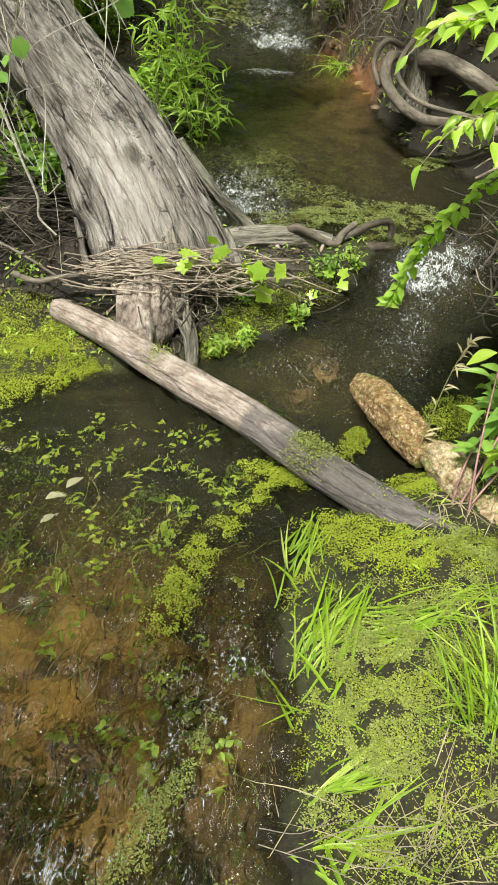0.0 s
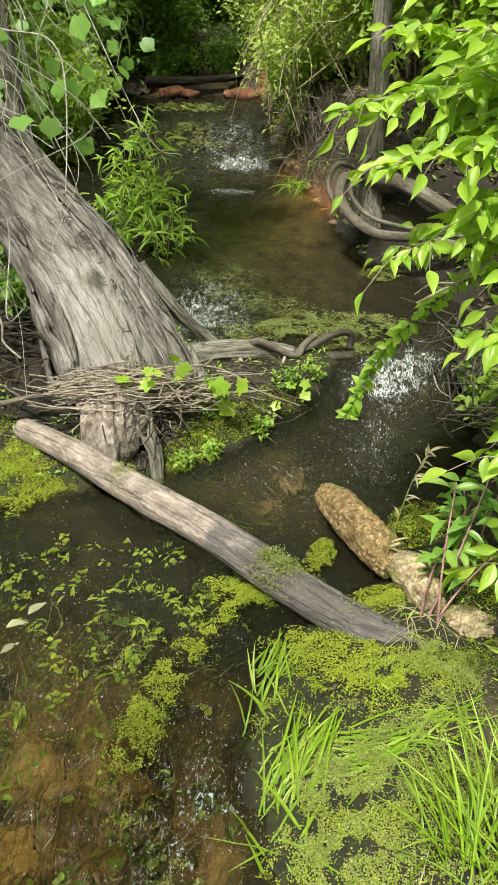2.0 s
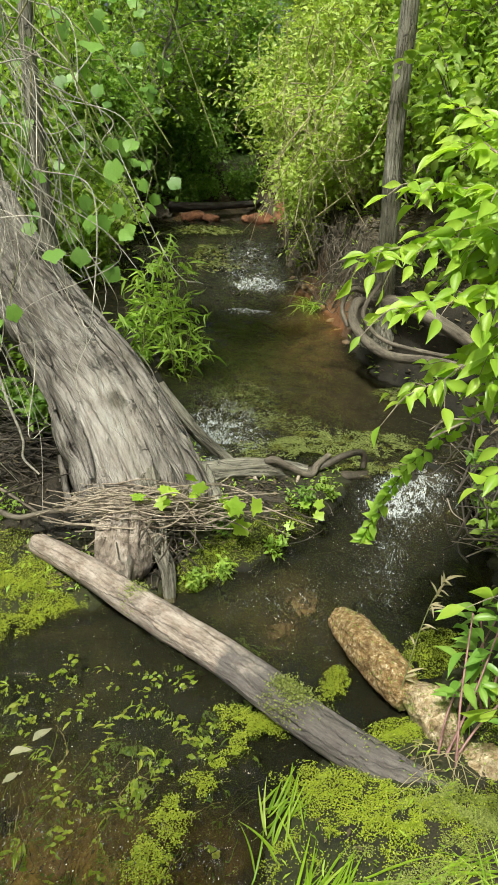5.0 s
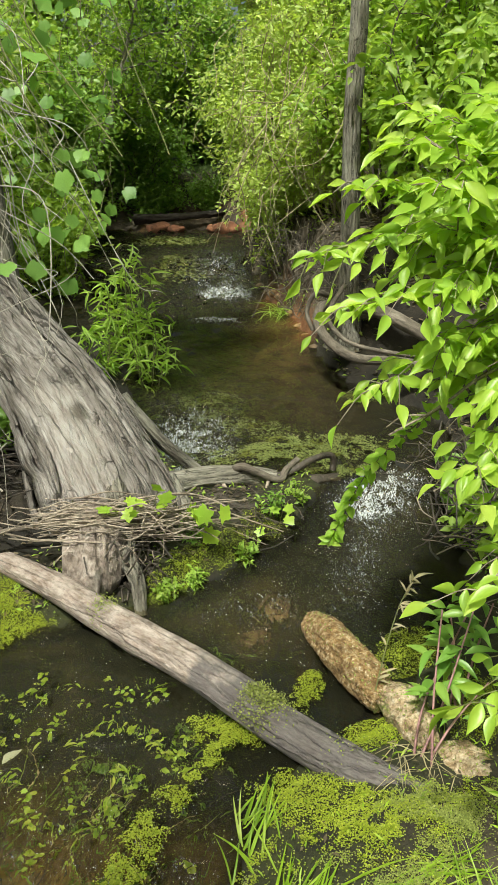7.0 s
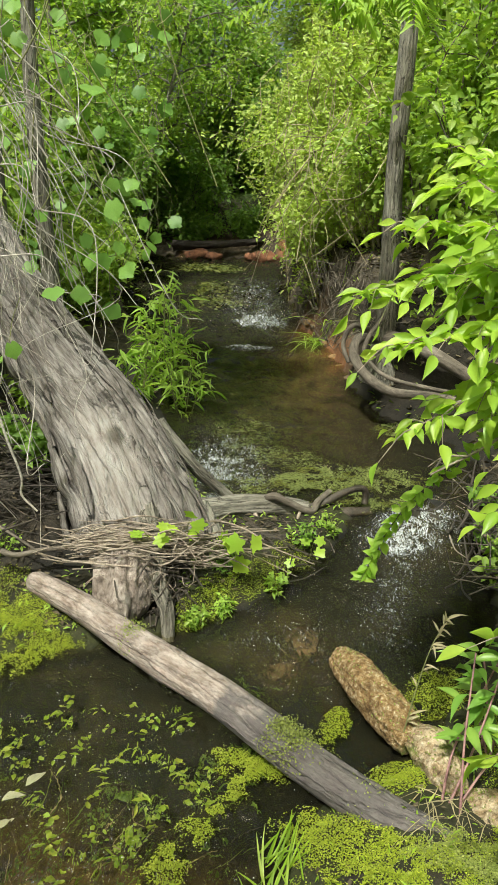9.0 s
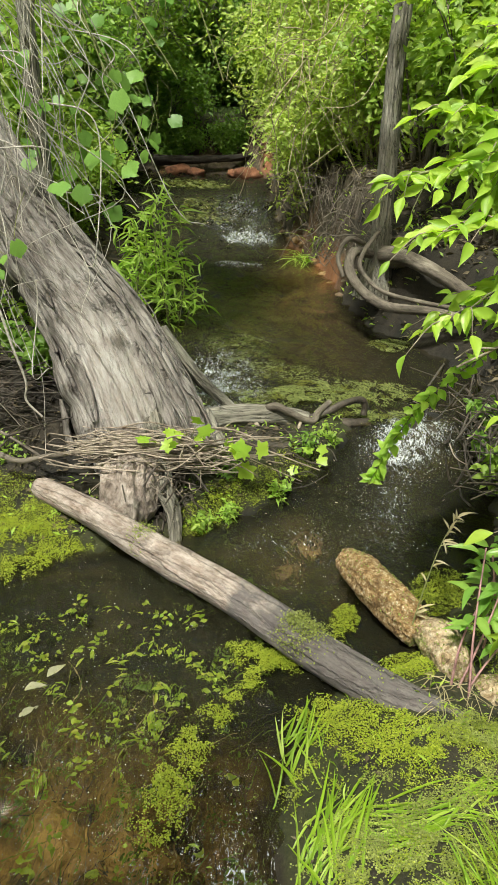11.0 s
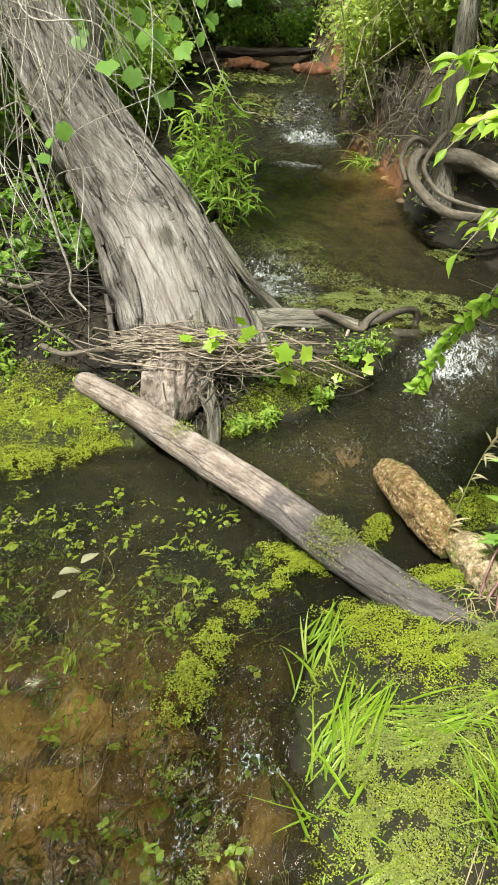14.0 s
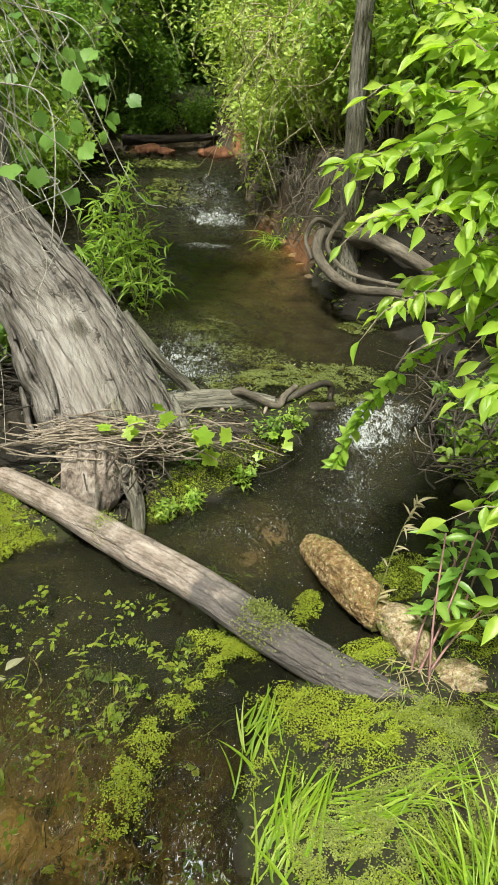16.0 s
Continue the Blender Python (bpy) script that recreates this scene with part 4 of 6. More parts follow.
def bank_tree():
    owner = thing("bank_tree", "grey-barked tree standing on the cut bank", "tree", (0.97, 5.65, 0.55))
    heap = Heap()
    line = bend([(0.98, 5.62, 0.3), (0.975, 5.64, 0.75), (0.97, 5.7, 1.3), (0.957, 5.74, 1.85), (0.98, 5.82, 2.5), (0.98, 5.9, 3.6), (0.95, 6.0, 5.2), (1.1, 6.1, 7.0)], 160)
    radii = np.interp(np.linspace(0, 1, 160), (0, 0.05, 0.12, 1), (0.16, 0.105, 0.07, 0.04))
    tube(heap, line, radii, 72, ridges(61, 6, 0.16, 9))
    put("trunk", heap, BARK, owner)
    for k, (pts, r) in enumerate((([(0.9, 5.55, 0.62), (0.76, 5.38, 0.66), (0.73, 5.28, 0.56), (0.82, 5.14, 0.45), (0.97, 5.0, 0.4), (1.2, 4.86, 0.42), (1.45, 4.75, 0.4)], (0.034, 0.03)),
                                   ([(0.93, 5.5, 0.78), (0.83, 5.36, 0.68), (0.8, 5.26, 0.58), (0.93, 5.08, 0.48), (1.2, 4.9, 0.46), (1.5, 4.8, 0.45)], (0.016, 0.014)),
                                   ([(1.0, 5.55, 0.62), (1.1, 5.36, 0.65), (1.25, 5.12, 0.62), (1.5, 4.95, 0.5)], (0.06, 0.04)),
                                   ([(1.04, 5.6, 0.58), (1.25, 5.45, 0.6), (1.6, 5.25, 0.55)], (0.07, 0.04)),
                                   ([(0.84, 5.5, 0.7), (0.72, 5.42, 0.74), (0.66, 5.4, 0.62), (0.7, 5.34, 0.5)], (0.02, 0.014)))):
        root = Heap()
        tube(root, bend(pts, 60), np.linspace(*r, 60), 20, ridges(63 + k, 2.2, 0.14, 6))
        put("root", root, ROOTBARK, owner)
    # one leafy spray that hangs in front of the trunk
    r = np.random.default_rng(64)
    for k, pts in enumerate(([(0.95, 5.95, 3.6), (0.8, 5.2, 3.1), (0.6, 4.7, 2.75), (0.42, 4.4, 2.5)], [(0.8, 5.2, 3.1), (0.78, 4.7, 2.75), (0.72, 4.4, 2.55)], [(0.7, 4.9, 2.9), (0.45, 4.7, 2.7), (0.25, 4.6, 2.6)])):
        limb, green = Heap(), Heap()
        line = bend(pts, 30)
        tube(limb, line, np.linspace(0.014, 0.003, 30), 7)
        put("branch", limb, BARK, owner)
        for j in range(12):
            p = line[int(29 * (0.25 + 0.75 * j / 12))]
            end = p + np.array([r.normal(0, 0.18), r.normal(-0.05, 0.15), r.uniform(-0.2, -0.05)])
            rib = bend([p, (p + end) / 2 + (0, 0, 0.03), end], 12)
            across = unit(np.cross(rib[-1] - rib[0], (0, 0.3, 1.0)))
            for sign in (-1, 1):
                way = unit(across * sign + 0.4 * unit(rib[-1] - rib[0]) + r.normal(0, 0.1, (12, 3)) - (0, 0, 0.25))
                stamp(green, LANCE, rib, way, np.tile([0, -0.3, 1.0], (12, 1)) + r.normal(0, 0.2, (12, 3)), r.uniform(0.07, 0.1, 12), 0.024)
        put("foliage", green, WILLOW, owner)
    return owner


bank_tree()

# the dark log along the far shore
owner = thing("far_log", "dark wet log lying on the far shore", "log", (-0.8, 12.5, 0.5))
heap = Heap()
tube(heap, bend([(-1.4, 12.6, 0.42), (-0.9, 12.5, 0.45), (-0.3, 12.62, 0.49), (0.1, 12.8, 0.52)], 50), np.linspace(0.075, 0.045, 50), 24, ridges(71, 2, 0.45, 9))
put("log_body", heap, SODDEN, owner)

# loose sticks on the shaded bank beside the leaning trunk
for pts, r in (([(-1.0, 3.02, 0.24), (-0.9, 3.0, 0.22), (-0.78, 3.03, 0.235), (-0.62, 3.04, 0.25)], 0.014), ([(-1.5, 3.2, 0.55), (-1.2, 3.12, 0.4), (-0.95, 3.06, 0.3), (-0.75, 3.0, 0.2)], 0.008), ([(-1.35, 3.3, 0.45), (-1.15, 3.2, 0.42), (-1.02, 3.18, 0.46)], 0.013)):
    owner = thing("dead_stick", "dead grey stick lying on the shaded bank", "stick", pts[0])
    heap = Heap()
    tube(heap, bend(pts, 40), np.linspace(r, 0.6 * r, 40), 12, ridges(91, 2, 0.3, 6))
    put("stick_body", heap, ROOTBARK, owner)

# ---------- green things ----------
def leaf_spray(r, points, tangents, count, length, width, reach, flat=0.6, droop=0.25):
    """Places, ways, normals and sizes of leaves strewn along a twig."""
    i = r.integers(0, len(points), count)
    out = unit(r.normal(0, 1, (count, 3)) + 0.5 * tangents[i])
    out[:, 2] = out[:, 2] * 0.6 - droop
    at = points[i] + r.normal(0, 1, (count, 3)) * reach
    normal = unit(r.normal(0, 1, (count, 3)) * (1 - flat) + np.array([0, -0.25, 1.0]) * flat)
    size = r.uniform(0.65, 1.2, count)
    return at, unit(out), normal, size * length, size * width


def shrub(name, label, base, size, stems, leaves, leaf, mat, seed, stem_mat=None, thick=0.012, arch=0.35, shape=None, reach=0.05, lean=(0, 0), twigs=5, start=0.25, category="shrub", flat=0.6):
    """Stems that rise and arch over, with side twigs and leaves along them. size: half width on x and y, height."""
    r = np.random.default_rng(seed)
    owner = thing(name, label, category, base)
    wood, green = Heap(), Heap()
    b = np.array(base, float)
    for _ in range(stems):
        a, q = r.uniform(0, 2 * np.pi), np.sqrt(r.uniform(0, 1))
        foot = b + np.array([0.25 * q * np.cos(a) * size[0], 0.25 * q * np.sin(a) * size[1], 0])
        foot[2] = min(land(foot[0], foot[1]) - 0.02, b[2] + 0.3)
        h = size[2] * r.uniform(0.55, 1.05)
        end = b + np.array([q * np.cos(a) * size[0] + lean[0] * h, q * np.sin(a) * size[1] + lean[1] * h, h * (1 - arch * q * 0.8)])
        mid = (foot + end) / 2 + np.array([0, 0, arch * h * 0.35]) + r.normal(0, 0.05, 3) * h
        line = bend([foot, mid, end], 14)
        tube(wood, line, np.linspace(thick, thick * 0.35, 14) * r.uniform(0.6, 1.1), 5, caps=False)
        lines = [line[int(14 * start):]]
        for _ in range(twigs):
            p = line[r.integers(int(14 * start), 13)]
            way = unit(r.normal(0, 1, 3) + (0, 0, 0.3)) * h * r.uniform(0.12, 0.3)
            t = bend([p, p + way * 0.6 + (0, 0, 0.05 * h), p + way], 7)
            tube(wood, t, np.linspace(thick * 0.4, thick * 0.18, 7), 4, caps=False)
            lines.append(t)
        each = max(1, leaves // (stems * len(lines)))
        for t in lines:
            g = unit(np.gradient(t, axis=0))
            at, way, normal, ln, wd = leaf_spray(r, t, g, each if t is not lines[0] else each * 2, leaf[0], leaf[1], reach, flat)
            stamp(green, shape or SMALL, at, way, normal, ln, wd)
    tagged(put("brushwood", wood, stem_mat or ROOTBARK, owner), kind="stuff")
    put("foliage", green, mat, owner)
    return owner


# the bright branches that hang in from beside the camera
def bright_shrub():
    owner = thing("leafy_shrub", "bright green broad-leaved shrub reaching over the stream", "shrub", (1.5, 1.9, 0.3))
    r = np.random.default_rng(21)
    shapes = []
    for k in range(8):
        v, f = leaf_shape(tuple(np.array((0.52, 0.9, 1.0, 0.86, 0.56, 0.22)) * r.uniform(0.93, 1.05, 6)), r.uniform(0.1, 0.4), r.uniform(0.0, 0.4))
        me = Heap().add(v * (0.37, 1, 1), f).mesh("leaf")
        me.materials.append(BRIGHT_ONE)
        shapes.append(me)
    limbs = [([(1.5, 1.9, 0.1), (1.4, 2.0, 0.9), (1.15, 2.05, 1.4), (0.84, 2.08, 1.55), (0.58, 2.1, 1.57), (0.34, 2.1, 1.52)], 0.011),
             ([(1.15, 2.05, 1.4), (0.95, 2.12, 1.58), (0.7, 2.14, 1.68), (0.47, 2.15, 1.68)], 0.007),
             ([(1.15, 2.05, 1.4), (0.98, 2.15, 1.7), (0.8, 2.2, 1.82), (0.6, 2.22, 1.78)], 0.007),
             ([(0.95, 2.06, 1.5), (0.72, 2.0, 1.5), (0.58, 1.96, 1.45), (0.42, 1.98, 1.42)], 0.006),
             ([(1.3, 2.02, 1.15), (1.0, 1.98, 1.3), (0.8, 1.95, 1.38), (0.64, 1.94, 1.34)], 0.007),
             ([(1.15, 2.02, 1.38), (0.84, 2.0, 1.33), (0.64, 2.0, 1.28), (0.5, 2.0, 1.2)], 0.005),
             ([(1.3, 2.02, 1.1), (1.05, 1.95, 1.15), (0.85, 1.88, 1.18), (0.7, 1.76, 1.08)], 0.006),
             ([(1.4, 2.0, 0.9), (1.1, 1.8, 1.0), (0.85, 1.66, 1.0), (0.69, 1.56, 0.88)], 0.006),
             ([(1.4, 1.95, 0.7), (1.1, 1.7, 0.85), (0.85, 1.5, 0.8), (0.69, 1.38, 0.72)], 0.005),
             ([(1.2, 2.05, 1.3), (1.0, 2.0, 1.5), (0.86, 1.96, 1.62), (0.72, 1.94, 1.58)], 0.006),
             ([(1.25, 2.1, 1.3), (1.1, 2.3, 1.7), (0.95, 2.35, 1.88), (0.8, 2.3, 1.9)], 0.006),
             ([(1.1, 2.0, 1.2), (0.95, 1.9, 1.3), (0.82, 1.85, 1.3), (0.74, 1.84, 1.22)], 0.006),
             ([(1.2, 1.9, 1.0), (1.0, 1.8, 1.12), (0.86, 1.74, 1.1), (0.78, 1.72, 1.0)], 0.006),
             ([(1.2, 2.1, 1.4), (1.0, 2.2, 1.6), (0.84, 2.22, 1.66), (0.66, 2.2, 1.6)], 0.006)]
    for _ in range(30):
        end = np.array([r.uniform(0.6, 0.95), r.uniform(1.85, 2.4), r.uniform(1.2, 1.92)])
        limbs.append(([(1.4, 2.0, 0.9), (1.2, 2.05, 1.1 + 0.2 * (end[2] - 1.1)), (end + (1.2, 2.05, 1.3)) / 2 + (0, 0, 0.08), end], 0.005))
    for _ in range(7):
        z = r.uniform(0.6, 1.25)
        end = np.array([0.79 + 0.42 * (1.25 - z) + r.uniform(0, 0.18), r.uniform(1.85, 2.1), z])
        limbs.append(([(1.45, 1.95, 0.5), (1.3, 2.0, 0.55 + 0.5 * z), (end + (1.3, 2.0, z)) / 2 + (0, 0, 0.07), end], 0.005))
    count = 0
    more = Heap()
    for k, (pts, thick) in enumerate(limbs):
        wood = Heap()
        line = bend(pts, 40)
        tube(wood, line, np.linspace(thick, thick * 0.3, 40), 8)
        spots = []
        seg = np.linalg.norm(np.diff(line, axis=0), axis=1)
        way_along = np.r_[0, np.cumsum(seg)]
        first = way_along[-1] - min(way_along[-1], 0.75)
        for twig in range(18):
            d = first + (way_along[-1] - first) * (twig + r.uniform(0, 1)) / 18
            i = min(int(np.searchsorted(way_along, d)), 38)
            g = unit(line[i + 1] - line[i])
            out = unit(np.cross(g, (0, 0, 1))) * r.choice((-1, 1)) * 0.8 + 0.7 * g + r.normal(0, 0.25, 3)
            t = bend([line[i], line[i] + unit(out) * 0.05 + (0, 0, 0.01), line[i] + unit(out) * r.uniform(0.08, 0.13) + (0, 0, -0.02)], 6)
            tube(wood, t, np.linspace(0.0022, 0.001, 6), 4, caps=False)
            spots.append((t, 5))
        spots.append((line[-8:], 5))
        branch = put("branch", wood, TWIG if k % 2 else STEM, owner)
        for t, n in spots:
            g = unit(t[-1] - t[0])
            across = unit(np.cross(g, (0, 0, 1.0)))
            for j in range(n):
                p = t[int((j + 0.5) / n * (len(t) - 1)) if j < n - 1 else -1]
                way = unit(g * (0.35 + 0.25 * (j == n - 1) * 3) + across * (1 if j % 2 else -1) * (0.9 if j < n - 1 else 0.1) + np.array([0, -0.08, -0.22]) + r.normal(0, 0.22, 3))
                normal = unit(np.array([-0.15, -0.55, 0.85]) + r.normal(0, 0.5, 3))
                ln = r.uniform(0.048, 0.082)
                if count < 300 and k not in (9, 12, 2):
                    side = np.cross(way, normal)
                    side /= np.linalg.norm(side)
                    up = np.cross(side, way)
                    leaf = part("leaf", shapes[r.integers(0, 8)], None, branch)
                    leaf.matrix_basis = Matrix(((*(side * ln)[:1], way[0] * ln, up[0] * ln, p[0]), (side[1] * ln, way[1] * ln, up[1] * ln, p[1]), (side[2] * ln, way[2] * ln, up[2] * ln, p[2]), (0, 0, 0, 1)))
                    count += 1
                else:
                    stamp(more, OVATE, [p], [way], [normal], ln, ln * 0.41)
    tagged(put("foliage", more, BRIGHT, owner), kind="stuff")
    # the bare pale twig
    twig = Heap()
    tube(twig, bend([(1.1, 2.0, 1.35), (0.82, 1.98, 1.27), (0.68, 1.97, 1.17), (0.55, 1.95, 1.1)], 24), np.linspace(0.006, 0.003, 24), 7, ridges(3, 2, 0.3))
    tube(twig, bend([(0.64, 1.96, 1.15), (0.58, 1.95, 1.15), (0.54, 1.94, 1.125)], 8), np.linspace(0.003, 0.0015, 8), 5)
    put("bare_twig", twig, TWIG, owner, "pale bare twig")


bright_shrub()


def hanging_spray():
    owner = thing("hanging_spray", "slender arching spray of small bright green leaves", "branch", (0.8, 2.3, 1.1))
    r = np.random.default_rng(5)
    line = bend([(1.15, 2.1, 1.2), (0.95, 2.2, 1.14), (0.8, 2.3, 1.06), (0.655, 2.47, 0.83), (0.57, 2.57, 0.61), (0.495, 2.585, 0.4)], 60)
    stem = Heap()
    tube(stem, line, np.linspace(0.004, 0.0015, 60), 6)
    stalk = put("stem", stem, STEM, owner)
    v, f = OVATE
    me = Heap().add(v * (0.55, 1, 1), f).mesh("leaf")
    me.materials.append(SPRAYLEAF)
    for k in range(150):
        u = 0.2 + 0.8 * (k + r.uniform(0, 0.8)) / 150
        i = min(int(u * 59), 58)
        g = unit(line[i + 1] - line[i])
        across = unit(np.cross(g, (0.2, -1.0, 0.4)))
        way = unit(0.55 * g + across * (1 if k % 2 else -1) * r.uniform(0.2, 1.0) + r.normal(0, 0.45, 3))
        normal = unit(np.array([-0.15, -0.7, 0.8]) + r.normal(0, 0.35, 3))
        side = unit(np.cross(way, normal))
        up = np.cross(side, way)
        ln = r.uniform(0.034, 0.06)
        leaf = part("leaf", me, None, stalk)
        leaf.matrix_basis = Matrix([[*(np.array([side[q], way[q], up[q]]) * ln), line[i][q]] for q in range(3)] + [[0, 0, 0, 1]])


hanging_spray()


# pink-stemmed plants by the rotten logs
def pink_plant(base, stems, seed):
    owner = thing("pink_stemmed_plant", "leafy plant with pink stems growing beside the rotten logs", "plant", base)
    r = np.random.default_rng(seed)
    for end, nleaf in stems:
        stem, green = Heap(), Heap()
        foot = np.array(base) + r.normal(0, 0.025, 3) * (1, 1, 0)
        line = bend([foot, (foot + end) / 2 + r.normal(0, 0.02, 3), end], 24)
        tube(stem, line, np.linspace(0.0045, 0.0025, 24), 9)
        st = put("stem", stem, PINK, owner)
        for k in range(nleaf):
            i = 23 - int(13 * k / max(nleaf, 1))
            a = k * 2.4 + r.uniform(0, 1)
            way = unit([np.cos(a), np.sin(a), r.uniform(-0.3, 0.5)])
            p = line[i]
            tube(stem, np.stack([p, p + way * 0.02]), 0.0015, 4)
            stamp(green, OVATE, [p + way * 0.015], [way], [unit(np.array([0, -0.3, 1]) + r.normal(0, 0.2, 3))], r.uniform(0.06, 0.12), r.uniform(0.022, 0.034))
        put("foliage", green, HERB, owner)


pink_plant((0.68, 1.9, 0.05), [((0.8, 2.14, 0.44), 10), ((0.9, 2.14, 0.45), 10), ((0.84, 2.12, 0.34), 7), ((0.93, 2.02, 0.26), 6)], 3)
pink_plant((0.86, 2.1, 0.06), [((0.84, 2.2, 0.42), 9), ((0.98, 2.2, 0.42), 9), ((0.92, 2.25, 0.35), 8)], 4)

for k, (x, y) in enumerate(((0.93, 1.5), (1.0, 1.64))):
    shrub("broad_herb", "low green herb with strap-shaped leaves on the bank", (x, y, float(land(x, y))), (0.13, 0.13, 0.17), 8, 64, (0.09, 0.012), GRASS, 80 + k, STEM, 0.003, 0.4, LANCE, 0.01, twigs=1, category="plant")

owner = thing("seedling", "thin dry-tipped willow seedling rooted on the rotten log", "plant", (0.62, 2.2, 0.12))
h, g = Heap(), Heap()
line = bend([(0.62, 2.17, 0.1), (0.65, 2.2, 0.25), (0.69, 2.24, 0.38), (0.74, 2.28, 0.47)], 24)
tube(h, line, np.linspace(0.003, 0.0012, 24), 6)
r0 = np.random.default_rng(9)
k = r0.integers(2, 24, 26)
stamp(g, LANCE, line[k], unit(r0.normal(0, 0.5, (26, 3)) + (0.5, 0, 0.5)), np.tile([0, -0.5, 1.0], (26, 1)), r0.uniform(0.03, 0.07, 26), 0.008)
put("stem", h, STEM, owner)
put("foliage", g, DRYGRASS, owner)


# grass on the near bank
def grass(name, label, base, count, length, width, way, fan, droop, seed, mat=None, area=(0.05, 0.05), rise=0.9):
    r = np.random.default_rng(seed)
    heap = Heap()
    n = 9
    for _ in range(count):
        x, y = base[0] + r.normal(0, area[0]), base[1] + r.normal(0, area[1])
        z = float(top_of(x, y)) - 0.005
        a = way + r.normal(0, fan)
        ln = length * r.uniform(0.5, 1.1)
        up = rise * r.uniform(0.75, 1.1)
        flat = np.array([np.cos(a), np.sin(a), 0])
        s = np.linspace(0, 1, n)
        out = s * np.sqrt(max(0.05, 1 - min(up, 0.97) ** 2)) + droop * s**2 * 0.6
        h = up * s - droop * s**2.2 * (0.75 + 0.3 * r.uniform())
        line = np.array([x, y, z]) + ln * (flat * out[:, None] + np.array([0, 0, 1.0]) * h[:, None]) + (np.cross(flat, (0, 0, 1)) * (r.normal(0, 0.12) * ln * s**2)[:, None])
        low = land(line[:, 0], line[:, 1]) + 0.008
        line[:, 2] = np.maximum(line[:, 2], np.maximum(low, 0.006))
        side = unit(np.cross(unit(np.gradient(line, axis=0)), (0, 0, 1.0)) + r.normal(0, 0.3, 3))
        w = width * r.uniform(0.6, 1.15) * np.array([0.7, 0.9, 1, 1, 0.95, 0.85, 0.65, 0.4, 0.04])
        fold = np.array([0, 0, 1.0]) * (w * 0.25)[:, None]
        v = np.stack([line - side * w[:, None] / 2 + fold, line, line + side * w[:, None] / 2 + fold], 1)
        i = np.arange(n - 1) * 3
        heap.add(v, np.concatenate([np.stack([i, i + 1, i + 4, i + 3], -1), np.stack([i + 1, i + 2, i + 5, i + 4], -1)]))
    return tagged(part(name, heap, mat or GRASS), label, "grass", kind="stuff")


grass("grass_clump", "tall bright green grass tuft on the bank", (0.62, 1.1), 40, 0.34, 0.0065, 1.7, 1.1, 0.25, 31, area=(0.045, 0.04))
grass("grass_clump", "tall bright green grass tuft on the bank", (0.74, 1.12), 36, 0.34, 0.0065, 1.6, 0.9, 0.3, 32, area=(0.05, 0.05))
grass("grass_clump", "tall bright green grass tuft on the bank", (0.7, 0.98), 16, 0.3, 0.006, 1.2, 1.2, 0.35, 36, area=(0.05, 0.05))
grass("grass_clump", "fresh green grass tuft at the water's edge", (0.25, 1.33), 40, 0.24, 0.0085, 1.05, 0.35, 0.35, 33, area=(0.05, 0.05), rise=0.5)
grass("grass_clump", "fresh green grass blades standing in the water's edge", (0.21, 1.7), 30, 0.15, 0.008, 1.3, 0.5, 0.3, 34, area=(0.04, 0.07), rise=0.65)
grass("grass_clump", "flattened green grass tuft combed by the water", (0.4, 1.41), 42, 0.18, 0.009, -0.25, 0.2, 0.6, 35, area=(0.03, 0.03), rise=0.4)
grass("grass_clump", "flattened green grass tuft combed by the water", (0.6, 1.44), 18, 0.17, 0.008, 0.35, 0.3, 0.6, 39, area=(0.05, 0.03), rise=0.4)
grass("grass_clump", "flattened strappy grass tuft on wet mud", (0.28, 0.97), 16, 0.16, 0.011, 0.4, 0.25, 0.6, 37, area=(0.025, 0.02), rise=0.35)
grass("grass_clump", "broad bent grass blades at the water's edge", (0.24, 1.2), 9, 0.15, 0.01, 0.6, 1.2, 0.7, 38, area=(0.03, 0.03), rise=0.4)
grass("grass_clump", "broad bent grass blades at the water's edge", (0.27, 0.84), 9, 0.22, 0.013, -0.3, 1.0, 0.6, 40, area=(0.03, 0.02), rise=0.35)
grass("dry_grass", "dry straw-coloured grass stalks by the rotten logs", (0.72, 1.9), 34, 0.18, 0.003, -1.7, 0.8, 0.7, 41, DRYGRASS, (0.06, 0.07), 0.5)
grass("dry_grass", "dry straw-coloured grass stalks on the mud", (0.5, 0.85), 60, 0.18, 0.003, 0.8, 1.5, 0.7, 42, DRYGRASS, (0.14, 0.06), 0.3)
grass("grass_clump", "green grass tuft on the eroded bank", (0.62, 7.55), 40, 0.35, 0.012, -2.0, 0.7, 0.6, 44, WILLOW, (0.06, 0.1), 0.7)


# floating duckweed
FLECK = leaf_material("pale_fleck", (0.35, 0.36, 0.34), (0.75, 0.77, 0.75), 0.2, 0.5)


